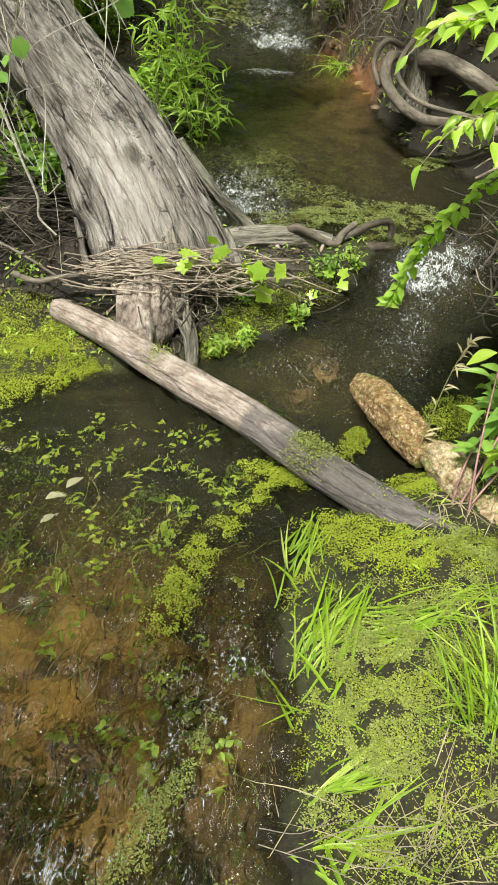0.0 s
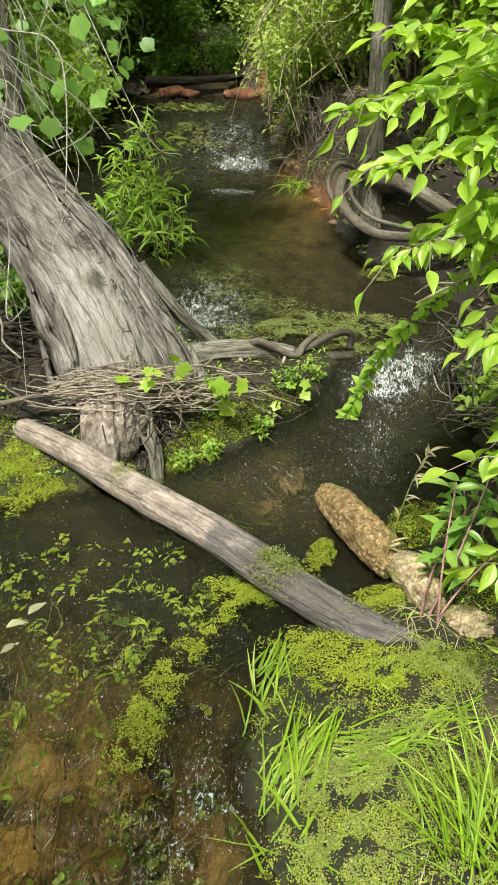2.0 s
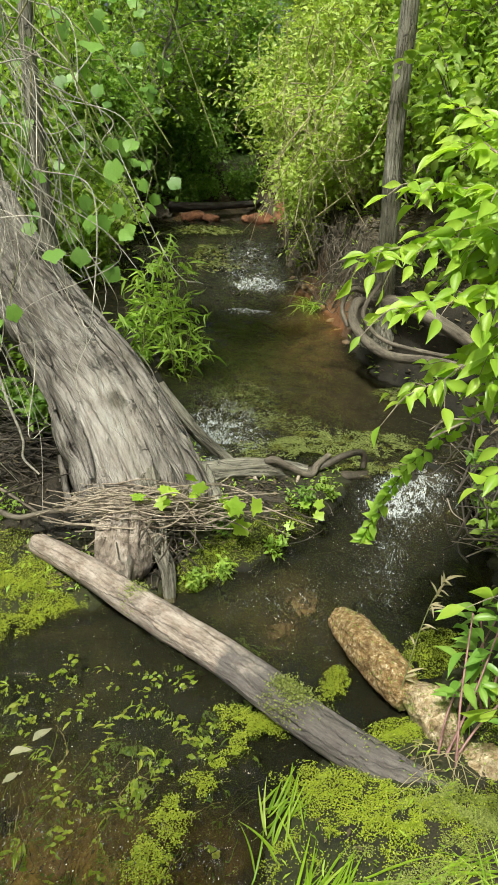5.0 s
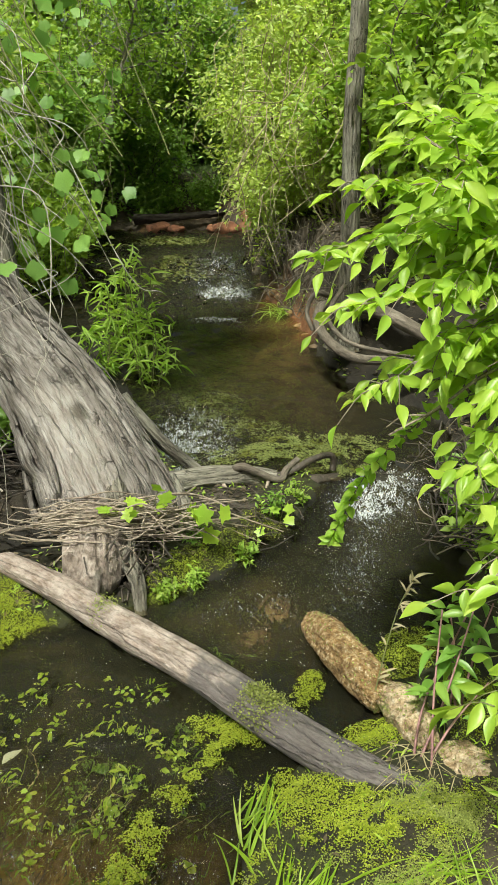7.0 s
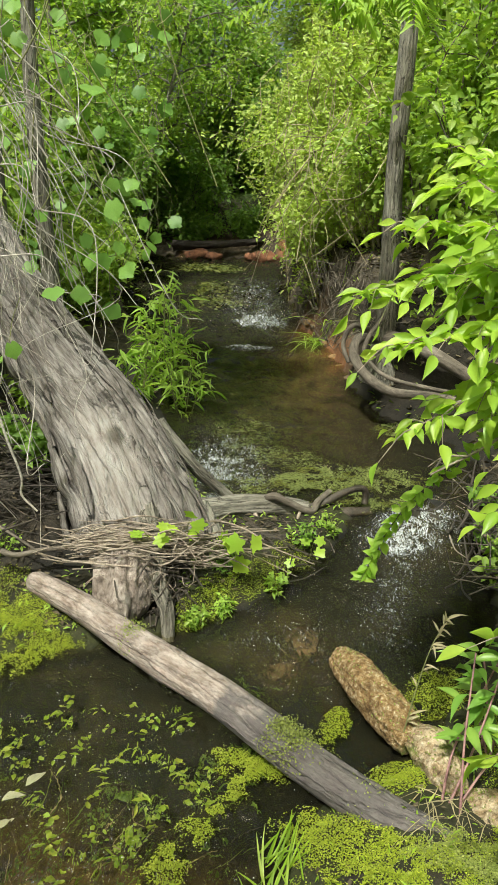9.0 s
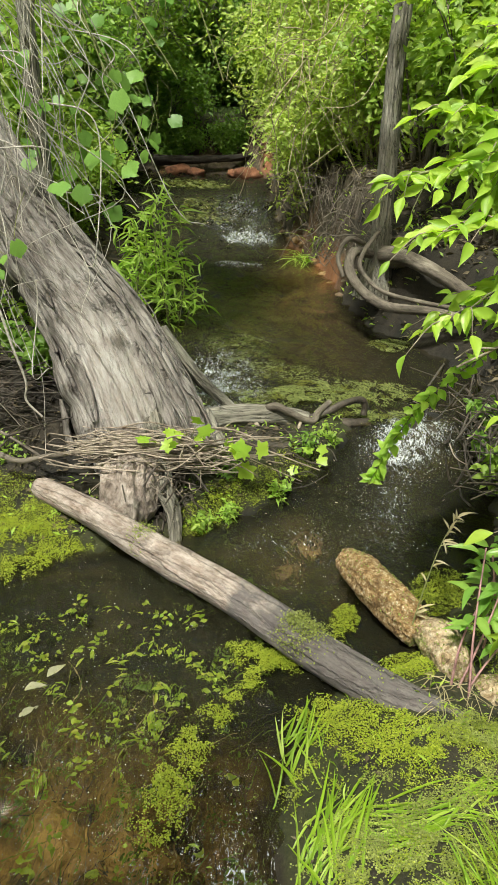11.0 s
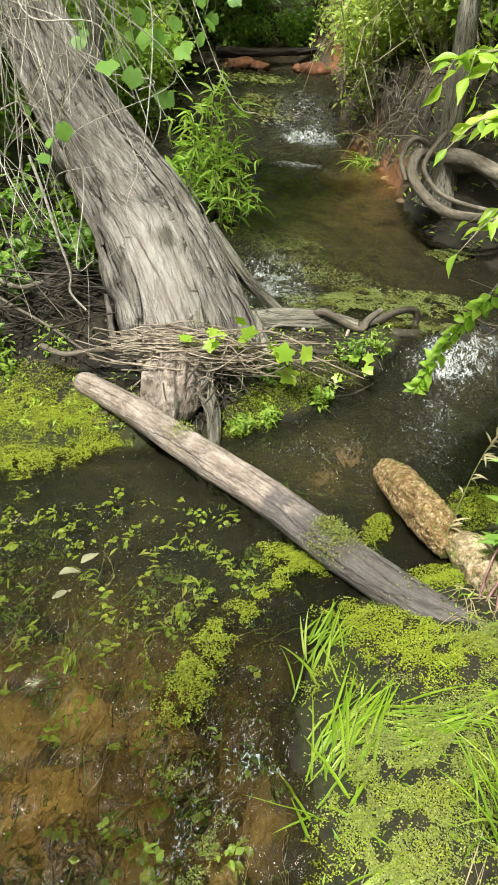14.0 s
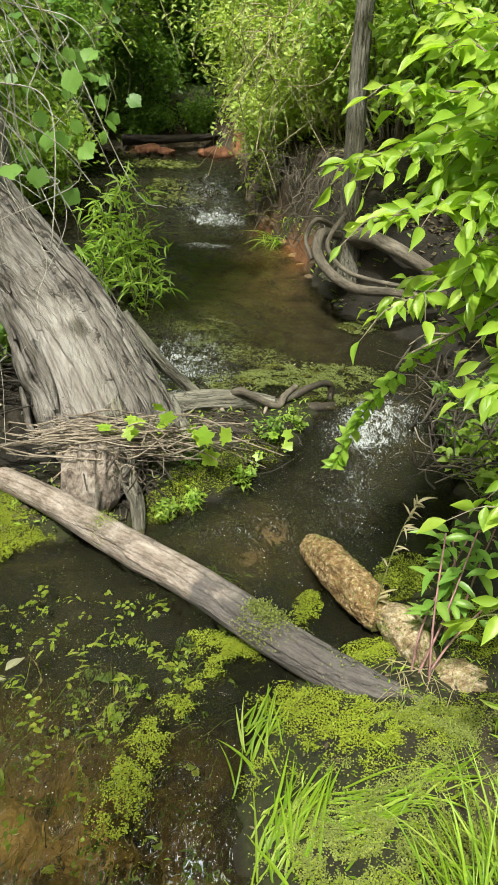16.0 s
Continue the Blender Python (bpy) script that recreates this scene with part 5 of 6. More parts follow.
def duckweed(name, label, patches, mat, seed, size=(0.003, 0.0058), lump=0.026, gaps=0.34, fill=8.5):
    """patches: x, y, half length, half width, turn in degrees, discs per square centimetre."""
    r = np.random.default_rng(seed)
    heap = Heap()
    for px, py, a, b, turn, dense in patches:
        n = int(np.pi * a * b * 1e4 * dense * fill)
        q, w = np.sqrt(r.uniform(0, 1.25, n)), r.uniform(0, 2 * np.pi, n)
        u, v = q * a * np.cos(w), q * b * np.sin(w)
        c, s = np.cos(radians(turn)), np.sin(radians(turn))
        x, y = px + c * u - s * v, py + s * u + c * v
        keep = (q + 0.9 * (fbm(x, y, 0.09, seed) - 0.5) + 0.8 * (fbm(x, y, 0.03, seed + 4) - 0.5) + r.exponential(0.22, n) < 1.05) & (fbm(x, y, 0.05, seed + 2) > gaps - 0.15 * (1 - q)) | (r.uniform(0, 1, n) < 0.03)
        bare = (x > 0.1) & (y < 1.66) & (fbm(x, y, 0.06, 77) < 0.385)
        keep &= ~bare | (r.uniform(0, 1, n) < 0.05)
        x, y, q = x[keep], y[keep], q[keep]
        z = top_of(x, y) + 0.002 + 1.6 * lump * fbm(x, y, 0.05, 5) * r.uniform(0.1, 1, len(x)) * smooth(1.15, 0.7, q)
        k = len(x)
        normal = unit(np.stack([r.normal(0, 0.45, k), r.normal(0, 0.45, k), np.ones(k)], -1))
        t = r.uniform(0, 6.28, k)
        ln = r.uniform(*size, k)
        stamp(heap, DISC, np.stack([x, y, z], -1), np.stack([np.cos(t), np.sin(t), 0 * t], -1), normal, ln, ln * r.uniform(0.7, 1, k))
    return tagged(part(name, heap, mat), label, "duckweed", kind="stuff")


duckweed("duckweed_mat", "yellow-green duckweed mat along the mossy shore", [(-1.0, 2.78, 0.42, 0.17, 8, 1.5), (-0.78, 2.7, 0.2, 0.1, -10, 1.5), (-1.35, 2.75, 0.3, 0.2, 0, 1.2), (-0.95, 2.5, 0.3, 0.11, 22, 1.4), (-0.66, 2.66, 0.13, 0.07, 30, 1.4), (-1.25, 2.42, 0.25, 0.14, 20, 1.2)], DUCK, 1, gaps=0.4)
duckweed("duckweed_mat", "yellow-green duckweed mat packed below the log", [(0.38, 1.78, 0.2, 0.12, -35, 1.7), (0.55, 1.65, 0.15, 0.1, -20, 1.5), (0.13, 2.1, 0.13, 0.05, -25, 1.4)], DUCK, 2)
duckweed("duckweed_mat", "yellow-green duckweed mat between log and rotten stump", [(0.41, 2.29, 0.11, 0.05, 68, 1.7), (0.6, 2.05, 0.11, 0.085, 20, 1.8), (0.8, 2.5, 0.16, 0.1, 50, 1.2), (0.95, 2.1, 0.12, 0.25, 0, 1.2)], DUCK, 3)
duckweed("duckweed_mat", "pale dried duckweed stranded on the muddy bank", [(0.76, 1.58, 0.12, 0.1, -20, 1.5), (0.36, 1.3, 0.16, 0.15, 0, 1.5), (0.36, 1.08, 0.15, 0.15, 30, 1.5), (0.52, 1.35, 0.16, 0.14, 0, 1.1), (0.29, 1.5, 0.1, 0.12, 60, 1.2), (0.5, 0.8, 0.2, 0.12, 0, 0.7), (0.7, 1.35, 0.15, 0.18, 0, 0.9), (0.23, 0.95, 0.03, 0.1, 0, 1.2)], DUCKPALE, 4, lump=0.035, gaps=0.5)
duckweed("duckweed_mat", "thin pale duckweed film on dark mud", [(0.45, 1.2, 0.26, 0.42, 0, 0.8), (0.72, 1.0, 0.2, 0.3, 0, 0.8), (0.8, 1.5, 0.25, 0.25, 0, 0.8)], DUCKPALE, 24, lump=0.03, gaps=0.55)
duckweed("duckweed_mat", "pale olive duckweed heaped round the log's end", [(0.72, 1.64, 0.22, 0.13, -20, 1.6), (0.5, 1.28, 0.28, 0.2, 0, 1.0), (0.36, 1.0, 0.14, 0.16, 0, 1.1)], DUCKPALE, 26, lump=0.04, gaps=0.4)
duckweed("algae_mat", "yellowish algae film on the shallows by the far shore", [(-0.75, 11.4, 0.5, 0.5, 10, 0.14), (-0.55, 9.6, 0.3, 0.6, 0, 0.1), (-0.4, 8.9, 0.3, 0.25, 0, 0.12)], ALGAE, 25, lump=0.0, size=(0.02, 0.05), gaps=0.42, fill=1.6)
duckweed("duckweed_mat", "green duckweed patches on the wet mud", [(0.4, 1.15, 0.2, 0.3, 0, 0.9), (0.68, 1.2, 0.2, 0.3, 0, 0.9), (0.45, 0.85, 0.2, 0.12, 0, 0.7), (0.3, 1.55, 0.14, 0.12, 0, 1.3), (0.55, 1.58, 0.2, 0.1, -15, 1.3), (0.78, 1.7, 0.14, 0.1, 0, 1.3)], DUCK, 14, gaps=0.5, lump=0.035)
duckweed("duckweed_streak", "duckweed streak drifting along a sunken branch", [(-0.13, 1.55, 0.22, 0.075, 72, 1.2), (-0.14, 1.32, 0.14, 0.05, 80, 0.6)], DUCK, 5, gaps=0.6, size=(0.003, 0.0065))
duckweed("duckweed_streak", "yellow-green duckweed and moss along a sunken branch", [(-0.1, 1.68, 0.2, 0.05, 60, 1.2), (-0.02, 1.85, 0.2, 0.05, 45, 1.4), (0.06, 1.98, 0.16, 0.055, 60, 1.4), (0.12, 2.08, 0.1, 0.05, 10, 1.3)], DUCK, 15, gaps=0.59, lump=0.02)
duckweed("duckweed_streak", "duckweed streak drifting on the near pool", [(-0.05, 1.04, 0.17, 0.034, 70, 1.3), (-0.16, 0.82, 0.16, 0.055, 70, 1.3), (0.06, 0.74, 0.1, 0.05, 30, 1.1), (-0.3, 0.68, 0.1, 0.05, 30, 0.8)], DUCKPALE, 6, gaps=0.38)
duckweed("duckweed_mat", "bright moss and duckweed at the foot of the dam", [(-0.12, 2.9, 0.16, 0.06, 38, 1.4), (0.1, 3.08, 0.16, 0.07, 35, 1.4), (-0.05, 3.02, 0.12, 0.05, 30, 1.2), (0.3, 3.3, 0.14, 0.06, 40, 1.0), (-1.1, 3.0, 0.3, 0.1, 0, 0.8)], DUCK, 7, lump=0.03)
duckweed("algae_mat", "dull green algae mat floating above the dam", [(0.62, 4.15, 0.42, 0.2, 8, 0.9), (1.05, 5.06, 0.17, 0.12, 20, 1.0), (0.15, 4.05, 0.26, 0.14, 0, 0.5), (0.72, 3.85, 0.22, 0.08, 10, 0.9), (0.3, 4.45, 0.4, 0.16, -30, 0.3), (0.0, 4.9, 0.2, 0.3, 0, 0.2)], ALGAE, 8, size=(0.006, 0.012), gaps=0.42, lump=0.006, fill=4.5)
duckweed("duckweed_specks", "scattered duckweed specks drifting on the water", [(-0.5, 1.7, 0.75, 0.95, 0, 0.03), (-0.25, 4.5, 0.35, 0.9, 0, 0.06), (0.3, 2.6, 0.5, 0.35, 0, 0.015), (0.0, 5.2, 0.35, 1.4, 0, 0.05)], DUCKPALE, 9, gaps=0.42, lump=0.0, size=(0.0022, 0.0055), fill=9.0)
# foam and fluff, with extra white flecks that imitate glints on the ripples
duckweed("foam_glint_flecks", "pale flecks of foam and seed fluff on the pool, some standing in for glints", [(-0.5, 1.7, 0.8, 1.0, 0, 0.005), (0.3, 2.7, 0.6, 0.5, 0, 0.006), (-0.3, 1.0, 0.5, 0.6, 0, 0.005), (0.62, 3.05, 0.3, 0.5, -20, 0.018), (0.92, 3.6, 0.3, 0.3, 0, 0.03), (-0.1, 4.4, 0.3, 0.6, 0, 0.03)], FLECK, 19, gaps=0.42, lump=0.0, size=(0.0015, 0.005), fill=9.0)

# weed tufts that ring the log
for k, (u, n) in enumerate(((0.265, 380), (0.53, 1500), (0.555, 1300), (0.575, 260), (0.7, 120))):
    p = log_line[int(u * 199)]
    r0 = np.random.default_rng(60 + k)
    w = unit(r0.normal(0, 1, (n, 3)) * (0.45, 0.45, 1))
    w[:, 2] = np.abs(w[:, 2])
    at = p + w * 0.064 * r0.uniform(0.97, 1.3, (n, 1)) + r0.normal(0, 0.008 if k < 3 else 0.02, (n, 3))
    heap = stamp(Heap(), DISC, at, r0.normal(0, 1, (n, 3)), w + r0.normal(0, 0.5, (n, 3)), r0.uniform(0.005, 0.009, n), 0.006)
    tagged(part("weed_tuft", heap, DUCKPALE), "stranded weed tuft caught on the log", "weed", kind="stuff")


# round weeds under and on the near pool
def pool_weeds():
    r = np.random.default_rng(77)
    heap = Heap()
    spots = [(-0.25, 2.17), (-0.1, 2.1), (-0.35, 2.25), (-0.45, 2.1), (-0.05, 1.98), (-0.6, 2.05), (-0.7, 1.85), (-0.8, 1.75), (-0.75, 1.65), (-0.62, 1.7), (-0.85, 1.9), (-0.45, 1.85), (-0.5, 1.6), (-0.22, 1.75), (-0.9, 1.55), (-0.78, 1.45), (-0.2, 1.1), (-0.3, 1.35), (-0.65, 2.2), (-0.9, 2.1), (-0.08, 1.0), (-0.42, 2.35)]
    for k, (x, y) in enumerate(spots + [(r.uniform(-1.0, 0.05), r.uniform(0.95, 2.4)) for _ in range(120)]):
        n = r.integers(4, 11)
        deep = r.uniform(0.0, 0.05) if k > 12 else 0.006
        at = np.stack([x + r.normal(0, 0.018, n), y + r.normal(0, 0.018, n), r.uniform(-0.012, 0.003, n) - deep], -1)
        ln = r.uniform(0.014, 0.03, n)
        way = r.normal(0, 0.7, (n, 3)) * (1, 1, 0.3) + (-0.5, -0.55, 0)
        stamp(heap, OVATE if k % 3 else LANCE, at, way, unit(r.normal(0, 0.4, (n, 3)) + (0, 0, 1)), ln * (1.0 if k % 3 else 1.7), ln * (0.62 if k % 3 else 0.4))
    tagged(part("pool_weeds", heap, WEED), "small round green weeds growing in the pool", "water weed", kind="stuff")


pool_weeds()

# one pale dead leaf on the water
heap = Heap()
stamp(heap, OVATE, [(-0.56, 1.98, -0.012), (-0.62, 1.93, -0.016), (-0.6, 1.82, -0.02)], [(0.5, 0.8, 0), (0.7, 0.4, 0), (0.4, 0.6, 0)], [(0, 0, 1), (0.1, 0, 1), (0, 0.1, 1)], [0.08, 0.07, 0.06], [0.034, 0.03, 0.03])
tagged(part("dead_leaf", heap, FLECK), "pale dead leaf drifting just under the pool's surface", "leaf")


# broken stones on the bed
def stone(x, y, size, mat, label, seed, z=None):
    r = np.random.default_rng(seed)
    bm = bmesh.new()
    bmesh.ops.create_icosphere(bm, subdivisions=3, radius=1)
    for v in bm.verts:
        k = 1 + 0.35 * noise.noise(v.co * 1.1 + Vector((seed, 0, 0))) + 0.12 * noise.noise(v.co * 3 + Vector((0, seed, 0)))
        v.co = Vector((v.co.x * size[0], v.co.y * size[1], v.co.z * size[2])) * k
    me = bpy.data.meshes.new("stone")
    bm.to_mesh(me)
    bm.free()
    for p in me.polygons:
        p.use_smooth = True
    ob = part("stone", me, mat)
    ob.matrix_basis = pose(x, y, float(land(x, y)) - 0.3 * size[2] if z is None else z, 0, 0, r.uniform(0, 360))
    tagged(ob, label, "stone", "stones on the stream bed")


STONE = wood_material("orange_stone", [(0.3, (0.2, 0.12, 0.05)), (0.55, (0.42, 0.27, 0.12)), (0.8, (0.55, 0.4, 0.22))], 9, bump=0.4, rough=0.8)
DULLSTONE = wood_material("brown_stone", [(0.3, (0.07, 0.05, 0.03)), (0.55, (0.18, 0.12, 0.07)), (0.8, (0.26, 0.2, 0.13))], 9, bump=0.4, rough=0.8)
for k, (x, y, a) in enumerate(((0.33, 2.88, 0.09), (0.24, 2.72, 0.06))):
    stone(x, y, (a, a * 0.7, a * 0.4), DULLSTONE, "brown wet stone in the pool", 120 + k)
for k, (x, y, a) in enumerate(((0.56, 7.95, 0.06), (0.6, 7.8, 0.05), (0.7, 7.4, 0.05), (0.74, 7.0, 0.06), (0.78, 6.7, 0.05), (0.64, 7.6, 0.04), (0.82, 6.3, 0.06), (0.5, 8.2, 0.05), (0.44, 8.5, 0.06))):
    stone(x, y, (a, a * 0.8, a * 0.6), STONE if k < 6 else DULLSTONE, "small stone at the water's edge", 140 + k)


EARTH = wood_material("red_earth", [(0.3, (0.08, 0.03, 0.014)), (0.55, (0.24, 0.1, 0.05)), (0.8, (0.34, 0.18, 0.1))], 6, bump=0.8, rough=0.9)
for k, (x, y, a) in enumerate(((-1.0, 12.42, 0.2), (-0.75, 12.38, 0.13), (0.05, 12.4, 0.22), (-0.2, 12.45, 0.12))):
    stone(x, y, (a, a * 0.6, a * 0.5), EARTH, "clod of bare red earth on the far shore", 160 + k, z=0.3)


# young lobed plants on the drift heap
def lobed_plant(x, y, z, n, size, seed):
    owner = thing("lobed_seedling", "fresh green seedling with deeply lobed leaves on the dam", "plant", (x, y, z - 0.1))
    r = np.random.default_rng(seed)
    stem, green = Heap(), Heap()
    for k in range(n):
        tip = np.array([x, y, z]) + r.normal(0, 0.035, 3)
        tube(stem, bend([(x, y + 0.02, z - 0.12), (tip + (x, y, z - 0.12)) / 2 + (0, 0.02, 0.03), tip], 8), 0.0016, 5)
        stamp(green, PALMATE, [tip], [unit(r.normal(0, 0.5, 3) + (0, -0.6, -0.3))], [unit(r.normal(0, 0.25, 3) + (0, -0.6, 0.8))], size * r.uniform(0.7, 1.1), size * r.uniform(0.8, 1.2))
    put("stem", stem, STEM, owner)
    put("foliage", green, BRIGHT, owner)


for k, (x, y, z, n, q) in enumerate(((-0.3, 2.94, 0.4, 3, 0.075), (-0.19, 3.03, 0.42, 3, 0.075), (-0.05, 3.06, 0.35, 4, 0.085), (0.11, 3.03, 0.27, 3, 0.1), (0.36, 3.3, 0.13, 3, 0.06), (-0.27, 2.95, 0.33, 2, 0.05), (0.24, 3.2, 0.1, 3, 0.05))):
    lobed_plant(x, y, z, n, q, 200 + k)

# little herbs on dam and shores
for k, (x, y, n, tall, mat) in enumerate(((0.0, 2.95, 60, 0.1, WILLOW), (-0.12, 2.86, 70, 0.09, MIDLEAF), (0.2, 3.12, 60, 0.1, WILLOW), (-0.02, 3.1, 60, 0.12, DARKLEAF), (0.33, 3.36, 60, 0.12, DARKLEAF), (0.46, 3.5, 50, 0.1, MIDLEAF), (-0.95, 3.6, 120, 0.3, DARKLEAF), (-1.5, 3.7, 200, 0.5, DARKLEAF), (-0.75, 4.1, 160, 0.4, DARKLEAF), (-1.1, 4.5, 220, 0.6, MIDLEAF), (-1.15, 3.05, 60, 0.16, MIDLEAF), (-1.3, 3.5, 60, 0.35, DARKLEAF), (-1.0, 3.15, 40, 0.12, WILLOW), (-1.15, 3.35, 50, 0.2, DARKLEAF), (-0.98, 3.5, 60, 0.25, DARKLEAF), (-1.35, 3.25, 60, 0.2, DARKLEAF), (-1.3, 3.1, 50, 0.2, DARKLEAF), (1.3, 3.2, 120, 0.3, MIDLEAF), (1.3, 3.5, 120, 0.2, DARKLEAF), (1.38, 3.8, 140, 0.25, DARKLEAF), (1.25, 2.95, 100, 0.18, DARKLEAF), (1.35, 2.7, 120, 0.35, MIDLEAF))):
    shrub("small_herb", "small leafy green herb on the damp bank", (x, y, float(land(x, y))), (tall * 0.7, tall * 0.6, tall), 7, n * 2, (0.03 if tall < 0.2 else 0.06, 0.014 if tall < 0.2 else 0.03), mat, 300 + k, STEM, 0.002, 0.3, SMALL if tall < 0.2 else OVATE, 0.012, twigs=2, start=0.1, category="plant")

# narrow-leaved willow saplings in the upper pool
for k, (x, y, tall) in enumerate(((-0.45, 5.3, 0.6), (-0.55, 5.65, 0.9), (-0.74, 5.6, 0.95), (-0.62, 5.95, 1.05), (-0.75, 5.3, 0.6))):
    shrub("willow_sapling", "upright sapling with narrow bright leaves in shallow water", (x, y, float(land(x, y))), (0.2, 0.2, tall), 5, 110, (0.13, 0.018), WILLOW, 330 + k, STEM, 0.005, 0.15, LANCE, 0.012, twigs=3, start=0.2, category="sapling")


# vines over the leaning trunk
def vine_tangle():
    owner = thing("dry_vines", "tangle of pale dry vines draped over the leaning trunk", "vine", (-0.8, 3.3, 1.0))
    r = np.random.default_rng(15)
    for k in range(120):
        heap = Heap()
        a = np.array([r.uniform(-1.5, -0.75), r.uniform(3.0, 3.6), r.uniform(1.5, 2.4)])
        d = np.array([r.uniform(-0.1, 0.6), r.uniform(-0.3, 0.25), r.uniform(-1.1, -0.3)])
        if k < 9:
            a, d = np.array([r.uniform(-1.25, -0.95), 3.05, r.uniform(1.1, 1.5)]), np.array([r.uniform(0.0, 0.3), r.uniform(-0.1, 0.1), r.uniform(-0.9, -0.4)])
        pts = [a, a + d * 0.35 + r.normal(0, 0.12, 3), a + d * 0.7 + r.normal(0, 0.1, 3), a + d]
        tube(heap, bend(pts, 26), np.linspace(1, 0.6, 26) * r.uniform(0.0011, 0.0034), 6)
        put("vine", heap, PALEVINE, owner)
    heap = Heap()
    tube(heap, bend([(-0.97, 3.0, 1.02), (-0.925, 3.0, 0.88), (-0.885, 3.0, 0.72), (-0.845, 3.0, 0.58), (-0.85, 3.0, 0.5), (-0.79, 3.0, 0.43)], 40), np.linspace(0.006, 0.0045, 40), 10, ridges(8, 2, 0.2, 8))
    put("vine", heap, PALEVINE, owner)


vine_tangle()


def grape_vine():
    owner = thing("grape_vine", "climbing vine with broad soft green leaves", "vine", (-0.8, 3.2, 1.5))
    r = np.random.default_rng(16)
    me = Heap().add(*GRAPE).mesh("leaf")
    me.materials.append(leaf_material("vine_leaf_single", (0.08, 0.2, 0.035), (0.24, 0.42, 0.08), 0.38, 0.42, single=True))
    places = [(-0.48, 3.21, 1.66), (-0.54, 3.19, 2.05), (-0.85, 2.9, 1.11), (-0.82, 2.92, 1.16), (-0.9, 2.9, 1.05), (-0.66, 2.96, 1.36), (-0.5, 3.5, 1.37), (-0.62, 3.49, 1.42), (-0.68, 3.5, 1.28), (-0.55, 3.55, 1.2), (-0.95, 2.95, 1.2), (-0.75, 3.0, 1.5), (-0.7, 3.0, 1.62)]
    places += [(r.uniform(-1.45, -0.35), r.uniform(3.45, 4.3), r.uniform(1.3, 2.7)) for _ in range(180)]
    cords = Heap()
    for k, p in enumerate(places):
        p = np.array(p)
        ln = r.uniform(0.035, 0.08) if k > 1 else 0.085
        if 6 <= k <= 9:
            ln = 0.085
        way = unit(r.normal(0, 0.45, 3) + (0.1, -0.35, -0.75))
        normal = unit(r.normal(0, 0.5, 3) + (0.1, -0.75, 0.6))
        side = unit(np.cross(way, normal))
        up = np.cross(side, way)
        leaf = part("leaf", me, None, owner)
        leaf.matrix_parent_inverse = Matrix.Translation(owner.location).inverted()
        leaf.matrix_basis = Matrix([[*(np.array([side[q], way[q], up[q]]) * ln), p[q]] for q in range(3)] + [[0, 0, 0, 1]])
        up_end = p + np.array([r.normal(0, 0.08), r.normal(0.05, 0.05), r.uniform(0.05, 0.2)])
        tube(cords, bend([p, (p + up_end) / 2 + r.normal(0, 0.02, 3), up_end], 6), 0.0016, 4)
    for _ in range(12):
        a = np.array([r.uniform(-1.4, -0.4), r.uniform(3.1, 3.8), 2.8])
        tube(cords, bend([a, a + (r.normal(0, 0.15), -0.05, -0.5), a + (r.normal(0, 0.3), -0.1, -1.1)], 20), 0.0028, 5)
    tagged(put("tendril", cords, STEM, owner), kind="stuff")


grape_vine()


# fallen leaves, flakes and sprouts strewn over the banks
def strewn(name, label, count, box, mat, seed, length, ratio, lift=0.003, tilt=0.35, keep_out=0.02, shape=SMALL, upright=0.0, category="litter"):
    r = np.random.default_rng(seed)
    x, y = r.uniform(box[0], box[1], count), r.uniform(box[2], box[3], count)
    wet = np.maximum(inside_dist(x, y, LOWER), inside_dist(x, y, UPPER))
    ok = (wet < -keep_out) & (fbm(x, y, 0.3, seed) > 0.42)
    x, y = x[ok], y[ok]
    n = len(x)
    a = r.uniform(0, 6.28, n)
    way = np.stack([np.cos(a), np.sin(a), r.uniform(0, 1, n) * upright + r.normal(0, 0.15, n)], -1)
    ln = r.uniform(*length, n)
    heap = stamp(Heap(), shape, np.stack([x, y, land(x, y) + lift + r.uniform(0, 0.01, n)], -1), way, unit(np.stack([r.normal(0, tilt, n), r.normal(0, tilt, n), np.ones(n)], -1)), ln, ln * ratio)
    return tagged(part(name, heap, mat), label, category, kind="stuff")


LITTER = leaf_material("leaf_litter_flake", (0.035, 0.026, 0.016), (0.13, 0.1, 0.06), 0.15, 0.8, yellow=(0.28, 0.23, 0.15))
strewn("leaf_litter", "brown dead leaves and flakes lying on the bank", 2600, (-1.8, 0.6, 2.6, 4.6), LITTER, 901, (0.012, 0.045), 0.5)
strewn("leaf_litter", "brown dead leaves and flakes on the cut bank", 9000, (0.4, 2.2, 4.0, 9.5), LITTER, 902, (0.02, 0.07), 0.5, tilt=0.6)
strewn("leaf_litter", "brown dead leaves and straw on the near bank", 700, (0.1, 1.5, 0.3, 4.0), LITTER, 903, (0.01, 0.035), 0.4)
strewn("leaf_litter", "brown dead leaves under the shore bushes", 7000, (-4.0, 2.0, 5.0, 14.0), LITTER, 904, (0.03, 0.08), 0.5)
strewn("ground_sprouts", "small green sprouts on the damp bank", 2600, (-1.7, 0.55, 2.62, 4.3), WILLOW, 905, (0.012, 0.04), 0.35, upright=1.0, category="sprouts")
strewn("ground_sprouts", "small green sprouts on the cut bank", 2500, (0.6, 2.0, 4.6, 9.5), MIDLEAF, 906, (0.03, 0.07), 0.4, upright=1.0, category="sprouts")
